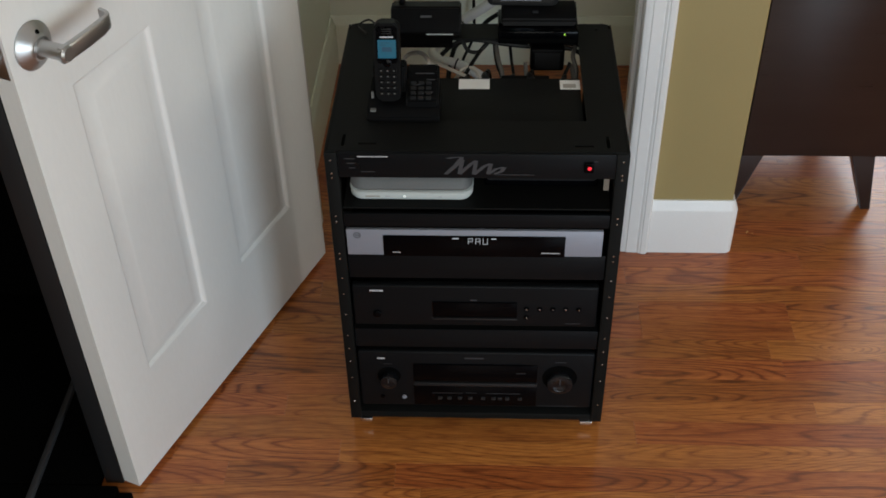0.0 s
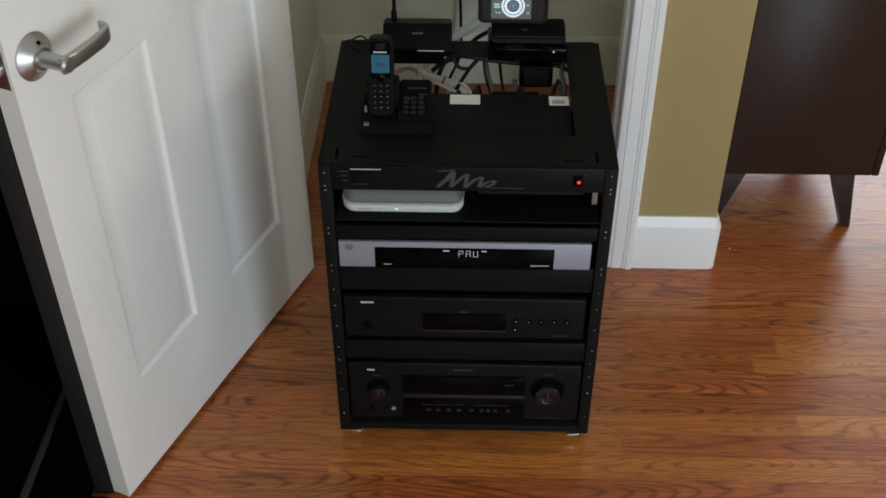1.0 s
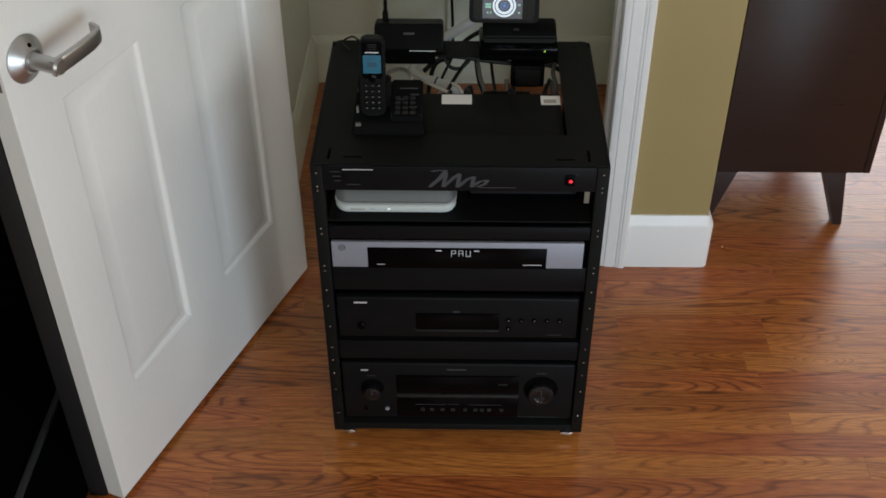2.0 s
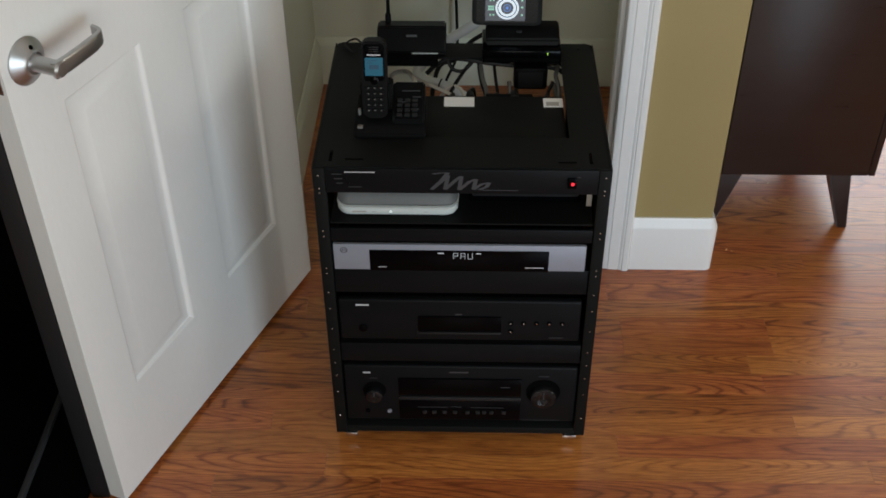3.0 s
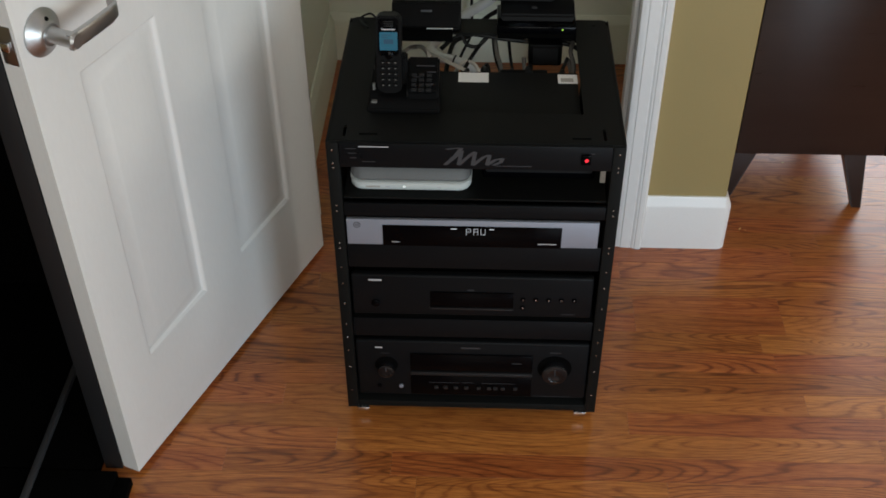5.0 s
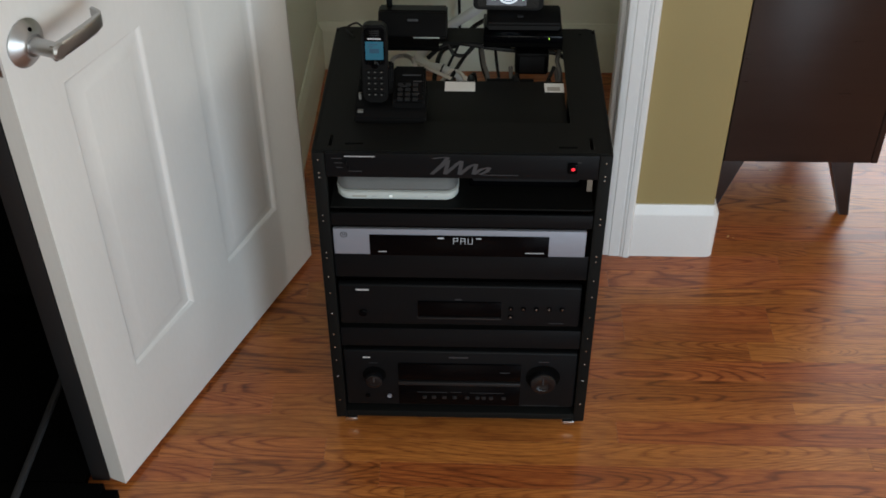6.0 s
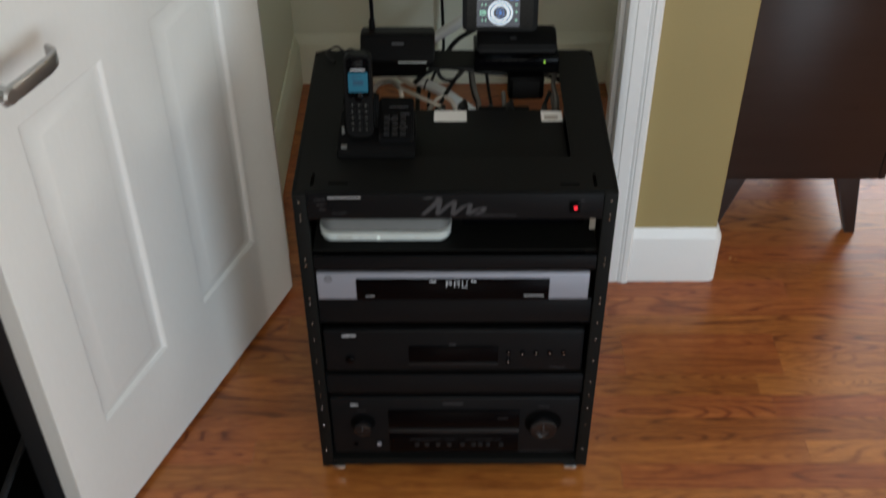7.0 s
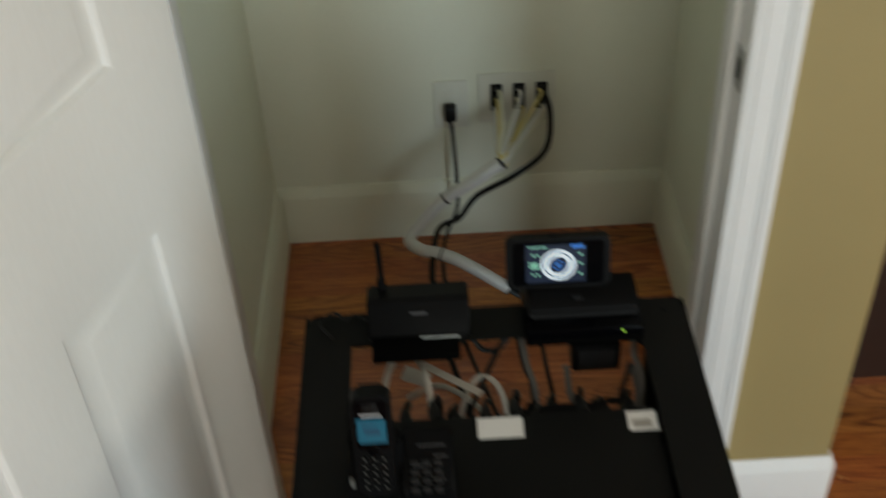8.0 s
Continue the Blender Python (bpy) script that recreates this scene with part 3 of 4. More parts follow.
# power amplifier in the top space
amp = thing("power_amplifier", pose(0, 0.12, 0.605), "black power amplifier with a script mark and red lamp", "amplifier")
face = part("faceplate", boxed(-0.2205, 0.2205, -0.003, 0.004, 0.605, 0.652, 0.001), BLACK_PANEL, amp)
part("chassis", boxed(-0.1805, 0.1755, 0.004, 0.236, 0.606, 0.6435, 0.0012), BLACK, amp)


def script_mark():
    """A slanted zigzag stroke of a broad pen in place of the maker's mark."""
    line = ((-0.0465, 0.6440), (-0.0350, 0.6462), (-0.0220, 0.6470), (-0.0330, 0.6310), (-0.0490, 0.6130), (-0.0320, 0.6300), (-0.0215, 0.6425), (-0.0270, 0.6135), (-0.0090, 0.6330), (0.0000, 0.6405), (-0.0040, 0.6130), (0.0130, 0.6300), (0.0235, 0.6350), (0.0190, 0.6140), (0.0320, 0.6250), (0.0450, 0.6285), (0.0410, 0.6205), (0.0290, 0.6140))
    bm, pen, edges = bmesh.new(), Vector((0.0032, 0, -0.0006)), []
    for k, (x, z) in enumerate(line):
        c = Vector((x, -0.0034 - 0.00003 * k, z))
        edges.append((bm.verts.new(c - pen), bm.verts.new(c + pen)))
    for (p, q), (v, w) in zip(edges, edges[1:]):
        bm.faces.new((p, q, w, v))
    return bm


def marks(name, items, y, material, parent, label=""):
    """Small raised marks, a part each: (x, z, width, height)."""
    for x, z, w, h in items:
        part(name, boxed(x, x + w, y - 0.0004, y, z, z + h), material, parent, label)


part("script_mark", script_mark(), PRINT_DIM, face, "grey script mark")
marks("print", [(-0.189, 0.6455, 0.049, 0.0018)], -0.0031, PRINT, face, "white print line")
marks("mark_line", [(0.034, 0.6122, 0.058, 0.0012)], -0.0031, PRINT_DIM, face)
marks("print", [(-0.210, 0.6415, 0.017, 0.0012), (-0.206, 0.6325, 0.013, 0.0014), (-0.203, 0.6235, 0.010, 0.0014), (-0.184, 0.6165, 0.022, 0.0012), (0.186, 0.639, 0.006, 0.0012)], -0.0031, PRINT_DIM, face)
for x, z in ((-0.190, 0.632), (-0.186, 0.622)):
    part("dip_switch", boxed(x, x + 0.004, -0.005, -0.003, z, z + 0.005, 0.0005), PLASTIC, face)
sw = part("power_switch", boxed(0.171, 0.186, -0.008, -0.003, 0.620, 0.639, 0.0015), GLOSS, amp, "black rocker switch")
part("lamp", turned(bmesh.new(), [(0.0030, 0.0), (0.0030, 0.0006), (0.0020, 0.0014)], pose(0.179, -0.008, 0.6295, 90, 0, 0), 16), LED_RED, sw, "glowing red power lamp")
part("label", boxed(-0.0330, 0.0200, 0.2005, 0.2315, 0.6436, 0.6440), PAPER, amp, "blank white label")
lab = part("label", boxed(0.1410, 0.1752, 0.2005, 0.2295, 0.6436, 0.6440), PAPER, amp, "white label with grey print")
part("print", boxed(0.146, 0.168, 0.205, 0.217, 0.6440, 0.6443), INK, lab)

# plugs on the amplifier's rear, with their leads
for k, x in enumerate((-0.150, -0.118, -0.082, -0.060, -0.022, 0.014, 0.036, 0.058, 0.092, 0.116, 0.150)):
    z = 0.622 + 0.010 * (k % 3)
    pg = part("plug", turned(bmesh.new(), [(0.0065, 0.0), (0.0075, 0.004), (0.0075, 0.020), (0.0045, 0.034)], pose(x, 0.237, z - 0.004, -90 - 12, 0, 4 * (k % 3 - 1)), 14), CORD_BLACK, amp)
    part("lead", tube(bmesh.new(), [(x, 0.268, z - 0.008), (x + 0.004, 0.285, z - 0.016), (x + 0.006 * (k % 3 - 1), 0.292, z - 0.05), (x, 0.285, z - 0.16)], 0.0034 + 0.0006 * (k % 2)), CORD_BLACK, pg)
part("terminal_block", boxed(0.040, 0.124, 0.238, 0.252, 0.610, 0.640, 0.002), PLASTIC, amp)

part("tie_tag", boxed(0.2090, 0.2180, 0.0360, 0.0375, 0.556, 0.588, 0.0006), INK, rack, "white tag inside the rail")

# modem and the black box on the shelf
modem = thing("modem", pose(-0.104, 0.09, 0.5345), "white and grey modem with rounded corners on the rack shelf", "modem")


def pillow(x0, x1, y0, y1, r, rows):
    """A rounded slab: rows of (inset, z)."""
    bm, rings = bmesh.new(), []
    for inset, z in rows:
        rings.append([bm.verts.new((x, y, z)) for x, y in rounded(x0 + inset, x1 - inset, y0 + inset, y1 - inset, max(r - inset, 0.002))])
    for a, b in zip(rings, rings[1:]):
        for j in range(len(a)):
            bm.faces.new((a[j], a[(j + 1) % len(a)], b[(j + 1) % len(a)], b[j]))
    bm.faces.new(rings[0][::-1])
    bm.faces.new(rings[-1])
    return bm


body = part("body", pillow(-0.2075, -0.003, 0.026, 0.170, 0.022, [(0.007, 0.5345), (0.003, 0.537), (0.0, 0.542), (0.0, 0.5515)]), MODEM, modem)
part("rim", pillow(-0.2085, -0.002, 0.025, 0.171, 0.023, [(0.003, 0.5516), (0.0, 0.5530), (0.0, 0.5545), (0.003, 0.5555)]), MODEM, modem)
part("vent_cover", pillow(-0.2075, -0.003, 0.026, 0.170, 0.022, [(0.004, 0.5556), (0.002, 0.5570), (0.0, 0.5610), (0.004, 0.572), (0.010, 0.580), (0.020, 0.583)]), MESH_GREY, modem, "grey perforated cover")
marks("print", [(-0.181, 0.5435, 0.024, 0.0030)], 0.0259, INK, body)
marks("lamp", [(-0.118, 0.5440, 0.004, 0.0030)], 0.0259, LED_WHITE, body)
marks("lamp", [(-0.148, 0.5440, 0.008, 0.002), (-0.060, 0.5440, 0.006, 0.002)], 0.0259, PRINT, body)
sbox = thing("network_switch", pose(0.11, 0.11, 0.5345), "small glossy black box on the rack shelf", "network switch")
part("body", boxed(0.012, 0.205, 0.070, 0.19, 0.5345, 0.575, 0.004), GLOSS, sbox)
part("front_trim", boxed(0.018, 0.199, 0.066, 0.0705, 0.549, 0.563, 0.003), GREY_PLASTIC, sbox)

# the set-top box
stb = thing("set_top_box", pose(0, 0.12, 0.433), "silver cable box with a black display reading PAU", "set-top box")
part("chassis", boxed(-0.214, 0.210, 0.0095, 0.300, 0.441, 0.4945, 0.001), PLASTIC, stb)
sf = part("faceplate", boxed(-0.2185, 0.2125, 0.002, 0.0095, 0.441, 0.4965, 0.0012), SILVER, stb, "silver faceplate")
win = part("display_window", boxed(-0.157, 0.150, 0.0005, 0.004, 0.4405, 0.4855, 0.0006), GLOSS, stb, "black gloss display window")


def seven(bm, x, z, w, h, segs, y, t=0.0008):
    """Bars of a seven-segment figure: a top, b c right, d bottom, e f left, g middle."""
    m = z + h / 2
    where = {"a": (x, x + w, z + h - t, z + h), "d": (x, x + w, z, z + t), "g": (x, x + w, m - t / 2, m + t / 2), "b": (x + w - t, x + w, m, z + h), "c": (x + w - t, x + w, z, m), "f": (x, x + t, m, z + h), "e": (x, x + t, z, m)}
    for k in segs:
        a, b, c, d = where[k]
        box(bm, a, b, y - 0.0003, y, c, d)
    return bm


for x, segs in ((-0.0135, "abefg"), (-0.0010, "abcefg"), (0.0115, "bcdef")):
    part("figure", seven(bmesh.new(), x, 0.4680, 0.0080, 0.0130, segs, 0.0004), DIGITS, win, "white glowing letter of the word PAU")
marks("dash", [(-0.040, 0.4795, 0.0105, 0.0019)], 0.0004, DIGITS, win)
marks("dash", [(0.0255, 0.4795, 0.0085, 0.0017)], 0.0004, DIGITS, win)
marks("print", [(-0.142, 0.4485, 0.014, 0.0014), (0.110, 0.4490, 0.032, 0.0018)], 0.0004, PRINT, win)
part("button_mark", ring_band(bmesh.new(), -0.2005, 0.4845, 0.0048, 0.0062, 0.0016), PRINT_DIM, sf, "dark round maker's mark")
marks("button_mark", [(-0.203, 0.4825, 0.0018, 0.004), (-0.1995, 0.4825, 0.0018, 0.004)], 0.0019, PRINT_DIM, sf)
for x in (-0.19, 0.19):
    part("foot", boxed(x - 0.012, x + 0.012, 0.03, 0.06, 0.433, 0.442), PLASTIC, stb)

# the disc player
cd = thing("disc_player", pose(0, 0.12, 0.259), "black disc player with a centre tray and small buttons", "disc player")
part("chassis", boxed(-0.212, 0.210, 0.018, 0.305, 0.276, 0.364, 0.002), PLASTIC, cd)
cf = part("faceplate", boxed(-0.2185, 0.2145, 0.003, 0.018, 0.273, 0.3690, 0.004, segments=3), BLACK_PANEL, cd)
tray = part("disc_tray", boxed(-0.077, 0.073, 0.0005, 0.006, 0.297, 0.333, 0.001), GLOSS, cd, "glossy black disc drawer and display")
part("tray_lip", boxed(-0.077, 0.073, -0.0015, 0.0030, 0.292, 0.2955, 0.0008), GREY_PLASTIC, tray)
marks("print", [(-0.187, 0.3555, 0.0235, 0.0038)], 0.0029, PRINT, cf, "white maker's mark bar")
marks("print", [(-0.010, 0.3355, 0.012, 0.0030), (0.160, 0.2815, 0.026, 0.0014), (-0.079, 0.2925, 0.003, 0.002)], 0.0029, PRINT_DIM, cf)
part("power_button", turned(bmesh.new(), [(0.0075, 0.0), (0.0075, 0.004), (0.006, 0.005)], pose(-0.176, 0.003, 0.303, 90, 0, 0), 20), GLOSS, cd)
for k, (x, z) in enumerate(((0.090, 0.318), (0.113, 0.318), (0.136, 0.318), (0.159, 0.318), (0.182, 0.318), (0.090, 0.298))):
    b = part("button", turned(bmesh.new(), [(0.0042, 0.0), (0.0042, 0.003), (0.003, 0.004)], pose(x, 0.003, z, 90, 0, 0), 16), GLOSS, cd)
    part("highlight_ring", turned(bmesh.new(), [(0.0013, 0.004), (0.0010, 0.0046)], pose(x, 0.003, z + 0.001, 90, 0, 0), 10), STEEL, b)
for x in (-0.18, 0.18):
    part("foot", turned(bmesh.new(), [(0.018, 0.0), (0.02, 0.018)], pose(x, 0.06, 0.2588), 18), PLASTIC, cd)

# the receiver
av = thing("receiver", pose(0, 0.12, 0.038), "black home theatre receiver with two round knobs in the rack", "receiver")
part("chassis", boxed(-0.213, 0.213, 0.018, 0.335, 0.058, 0.196, 0.002), PLASTIC, av)
af = part("faceplate", boxed(-0.2195, 0.2195, 0.004, 0.018, 0.056, 0.203, 0.004, segments=3), BLACK_PANEL, av)
part("display_window", boxed(-0.117, 0.115, 0.001, 0.006, 0.128, 0.173, 0.0015), GLOSS, av)
part("door_lip", boxed(-0.117, 0.115, -0.001, 0.0045, 0.1165, 0.1250, 0.002), GREY_PLASTIC, av)
part("control_door", boxed(-0.117, 0.115, 0.001, 0.006, 0.062, 0.1150, 0.0015), GLOSS, av)
for x, r in ((-0.163, 0.0175), (0.157, 0.0260)):
    part("knob_recess", turned(bmesh.new(), [(r * 1.25, 0.0), (r * 1.25, 0.0008)], pose(x, 0.004, 0.1395, 90, 0, 0), 36), VOID, av)
    kn = part("knob", turned(bmesh.new(), [(r * 0.95, 0.0), (r * 0.95, 0.012), (r * 0.88, 0.0145), (r * 0.6, 0.0155), (r * 0.55, 0.0145)], pose(x, 0.003, 0.1345, 90, 0, 0), 36), KNOB, av)
    part("pointer", boxed(x - 0.001, x + 0.001, -0.0135, -0.012, 0.1365, 0.1345 + r * 0.7), PRINT_DIM, kn)
marks("print", [(-0.183, 0.1840, 0.014, 0.0036)], 0.0039, PRINT, af, "white maker's mark bar")
marks("print", [(-0.172, 0.1705, 0.016, 0.0010), (-0.021, 0.1870, 0.036, 0.0034), (0.147, 0.1800, 0.020, 0.0014), (0.118, 0.0605, 0.074, 0.0010)], 0.0039, PRINT_DIM, af)
marks("print", [(0.076, 0.152, 0.018, 0.0016)], 0.0009, PRINT_DIM, af)
for x in (-0.068, -0.050, -0.030, -0.010, 0.014, 0.034, 0.046, 0.060, 0.084):
    part("button", boxed(x - 0.004, x + 0.004, -0.002, 0.002, 0.080, 0.0875, 0.0012), GREY_PLASTIC, av)
marks("control_print", [(-0.082, 0.096, 0.058, 0.0010), (-0.018, 0.097, 0.020, 0.0010), (0.02, 0.096, 0.064, 0.0010)], 0.0009, PRINT_DIM, av)
for x, mt in ((-0.178, GLOSS), (-0.136, SILVER)):
    part("jack", turned(bmesh.new(), [(0.0042, 0.0), (0.0042, 0.003), (0.002, 0.003)], pose(x, 0.004, 0.0825, 90, 0, 0), 16), mt, av)
for x in (-0.17, 0.17):
    part("foot", turned(bmesh.new(), [(0.02, 0.0), (0.022, 0.019)], pose(x, 0.08, 0.0385), 18), PLASTIC, av)

# ---- on top of the rack ----
T = RH
# cordless telephone: base and handset
phone = thing("telephone_base", pose(-0.122, 0.14, T), "black cordless telephone base on top of the rack", "telephone")
SIDE = Matrix(((0, 1, 0, 0), (1, 0, 0, 0), (0, 0, 1, 0), (0, 0, 0, 1)))   # outline in (y, z), drawn out along x
bm = prism(bmesh.new(), [(0.083, T), (0.083, T + 0.008), (0.088, T + 0.014), (0.104, T + 0.024), (0.165, T + 0.036), (0.170, T + 0.030), (0.170, T)], -0.179, -0.061, SIDE)
bmesh.ops.bevel(bm, geom=list(bm.edges), offset=0.0022, segments=2, affect="EDGES")
pb = part("base", bm, PLASTIC, phone)
bm = prism(bmesh.new(), [(0.096, T + 0.018), (0.097, T + 0.034), (0.150, T + 0.062), (0.162, T + 0.064), (0.166, T + 0.030)], -0.116, -0.063, SIDE)
bmesh.ops.bevel(bm, geom=list(bm.edges), offset=0.003, segments=2, affect="EDGES")
part("speaker_hump", bm, PLASTIC, phone)
bm = prism(bmesh.new(), [(0.125, T + 0.028), (0.132, T + 0.078), (0.150, T + 0.080), (0.166, T + 0.030)], -0.170, -0.116, SIDE)
bmesh.ops.bevel(bm, geom=list(bm.edges), offset=0.003, segments=2, affect="EDGES")
part("cradle", bm, PLASTIC, phone)
SL = Matrix.Translation((0, 0.086, T + 0.032)) @ pose(0, 0, 0, 25.0, 0, 0)
for r in range(4):
    for c in range(3):
        bm = bmesh.new()
        bmesh.ops.create_cube(bm, size=1, matrix=SL @ Matrix.LocRotScale((-0.104 + 0.0125 * c, 0.012 + 0.0095 * r, 0.0016), None, (0.008, 0.0055, 0.003)))
        part("key", bm, GREY_PLASTIC, pb)
print_bm = bmesh.new()
for x, y, w in ((-0.101, 0.060, 0.030), (-0.083, 0.048, 0.014), (-0.105, 0.038, 0.012), (-0.085, 0.024, 0.013)):
    bmesh.ops.create_cube(print_bm, size=1, matrix=SL @ Matrix.LocRotScale((x + w / 2, y, 0.0008), None, (w, 0.0018, 0.001)))
part("print", print_bm, PRINT_DIM, pb)
part("badge", boxed(-0.174, -0.165, 0.0900, 0.096, T + 0.0150, T + 0.0190), KEY_PRINT, pb)
part("lamp", boxed(-0.1735, -0.1695, 0.114, 0.118, T + 0.0255, T + 0.038), KEY_PRINT, pb)

HS = Matrix.Translation((-0.1435, 0.107, T + 0.030)) @ pose(0, 0, 0, -10, 0, 0) @ Matrix.Diagonal((0.87, 0.95, 0.93, 1))   # local z along the handset, -y out of its face
hand = thing("cordless_handset", HS, "black cordless handset with a lit blue screen standing in its base", "handset", local=True)
bm = prism(bmesh.new(), rounded(-0.0235, 0.0235, 0.0, 0.142, 0.012), -0.012, 0.012)
bmesh.ops.bevel(bm, geom=[e for e in bm.edges if abs(e.verts[0].co.y - e.verts[1].co.y) < 1e-5], offset=0.003, segments=2, affect="EDGES")
hb = part("body", bm, PLASTIC, hand)
part("front_inlay", prism(bmesh.new(), rounded(-0.0190, 0.0190, 0.070, 0.137, 0.006), -0.0128, -0.0115), GLOSS, hand)
lc = part("screen", prism(bmesh.new(), rounded(-0.0168, 0.0168, 0.080, 0.113, 0.0015), -0.0134, -0.0125), LCD, hand, "lit blue screen")
bm = bmesh.new()
for x, z, w, h in ((-0.012, 0.107, 0.018, 0.0014), (-0.012, 0.103, 0.010, 0.0014), (-0.009, 0.092, 0.018, 0.008)):
    box(bm, x, x + w, -0.0137, -0.0134, z, z + h)
part("screen_print", bm, LCD_INK, lc)
part("print", boxed(-0.0125, 0.0125, -0.0132, -0.0127, 0.1165, 0.1190), PRINT, hb)
ear = bmesh.new()
for k in range(3):
    box(ear, -0.009, 0.009, -0.0134, -0.0120, 0.123 + 0.004 * k, 0.1245 + 0.004 * k, 0.0004)
part("earpiece", ear, GREY_PLASTIC, hand)
for r in range(5):
    for c in range(3):
        part("key", prism(bmesh.new(), rounded(-0.0165 + 0.0118 * c, -0.0072 + 0.0118 * c, 0.012 + 0.0105 * r, 0.0188 + 0.0105 * r, 0.002, 3), -0.0142, -0.0115), PLASTIC, hand)
part("navigator", turned(bmesh.new(), [(0.0075, 0.0), (0.0075, 0.002), (0.006, 0.0026)], pose(0, -0.012, 0.071, 90, 0, 0), 20), GLOSS, hand)
kp = bmesh.new()
for r in range(5):
    for c in range(3):
        box(kp, -0.0135 + 0.0118 * c, -0.0102 + 0.0118 * c, -0.0145, -0.0142, 0.0148 + 0.0105 * r, 0.0164 + 0.0105 * r)
part("key_print", kp, KEY_PRINT, hand)

# router with an aerial
router = thing("router", pose(-0.10, 0.40, T), "black wireless router with one upright aerial on the rack", "router")
bm = prism(bmesh.new(), [(0.366, T), (0.362, T + 0.010), (0.383, T + 0.043), (0.391, T + 0.049), (0.428, T + 0.042), (0.432, T)], -0.163, -0.036, SIDE)
bmesh.ops.bevel(bm, geom=list(bm.edges), offset=0.003, segments=2, affect="EDGES")
rb = part("case", bm, PLASTIC, router)
slope = Matrix.Translation((0, 0.362, T + 0.010)) @ pose(0, 0, 0, 62.3, 0, 0)
bm = bmesh.new()
bmesh.ops.create_cube(bm, size=1, matrix=slope @ Matrix.LocRotScale((-0.099, 0.031, 0.0005), None, (0.020, 0.004, 0.001)))
part("print", bm, PRINT_DIM, rb, "small grey maker's mark bar")
part("front_lip", boxed(-0.158, -0.050, 0.328, 0.365, T + 0.0005, T + 0.010, 0.003), VOID, router)
part("glint_strip", boxed(-0.098, -0.050, 0.3590, 0.3605, T + 0.0100, T + 0.0116), MODEM, router)
an = part("aerial", tube(bmesh.new(), [(-0.144, 0.415, T + 0.035), (-0.1435, 0.414, T + 0.060), (-0.1430, 0.408, T + 0.09), (-0.1435, 0.402, T + 0.131)], 0.0034, 10), PLASTIC, router)
part("aerial_joint", turned(bmesh.new(), [(0.0055, 0.0), (0.0055, 0.020), (0.004, 0.024)], pose(-0.144, 0.415, T + 0.040), 14), PLASTIC, an)

# streaming box, dock and media player
sb = thing("streaming_box", pose(0.10, 0.385, T), "flat black box with a green lamp on the rack's rear bar", "streaming box")
bx = part("case", boxed(0.034, 0.178, 0.343, 0.428, T + 0.0005, T + 0.026, 0.003), GLOSS, sb)
part("front_recess", boxed(0.038, 0.174, 0.3415, 0.344, T + 0.004, T + 0.012, 0.001), VOID, bx)
part("lamp", boxed(0.1522, 0.1536, 0.3420, 0.3432, T + 0.0195, T + 0.0225), LED_GREEN, bx, "small green lamp")
dock = thing("dock", pose(0.10, 0.40, T + 0.026), "black media player dock on the flat box", "dock")
bm = prism(bmesh.new(), [(0.362, T + 0.026), (0.366, T + 0.037), (0.386, T + 0.049), (0.420, T + 0.049), (0.426, T + 0.026)], 0.040, 0.175, SIDE)
bmesh.ops.bevel(bm, geom=list(bm.edges), offset=0.003, segments=2, affect="EDGES")
dk = part("cradle", bm, PLASTIC, dock)
part("badge", boxed(0.096, 0.106, 0.3770, 0.381, T + 0.0445, T + 0.0485), GREY_PLASTIC, dk)
PL = Matrix.Translation((0.0785, 0.400, T + 0.0495)) @ pose(0, 0, 0, -14, 0, -1) @ Matrix.Diagonal((0.97, 1, 0.95, 1))
player = thing("media_player", PL, "black cased media player on its side showing a lit dial screen", "media player", local=True)
bm = prism(bmesh.new(), rounded(-0.066, 0.066, 0.0, 0.072, 0.010), -0.007, 0.008)
bmesh.ops.bevel(bm, geom=[e for e in bm.edges if abs(e.verts[0].co.y - e.verts[1].co.y) < 1e-5], offset=0.002, segments=2, affect="EDGES")
part("case", bm, PLASTIC, player)
part("glass", prism(bmesh.new(), rounded(-0.058, 0.058, 0.005, 0.067, 0.006), -0.0076, -0.0065), GLOSS, player)
scr = part("screen", boxed(-0.041, 0.034, -0.0081, -0.0076, 0.009, 0.063), SCREEN, player, "lit navy screen")
bm = ring_band(bmesh.new(), 0.000, 0.034, 0.0185, 0.0220, -0.0085)
part("dial_ring", bm, SCREEN_LIGHT, scr, "white dial ring")
part("dial_ring", ring_band(bmesh.new(), 0.000, 0.034, 0.0120, 0.0165, -0.0085), SCREEN_LIGHT, scr)
part("dial_centre", ring_band(bmesh.new(), 0.000, 0.034, 0.0, 0.0030, -0.0085), SCREEN_BLUE, scr)
part("dial_centre", ring_band(bmesh.new(), 0.000, 0.034, 0.0060, 0.0072, -0.0085), SCREEN_BLUE, scr)
part("screen_button", boxed(0.016, 0.032, -0.0085, -0.0081, 0.0575, 0.0625), SCREEN_BLUE, scr)
for z in (0.0295, 0.0345):
    part("screen_button", boxed(-0.036, -0.0245, -0.0085, -0.0081, z, z + 0.0036), SCREEN_GREEN, scr)
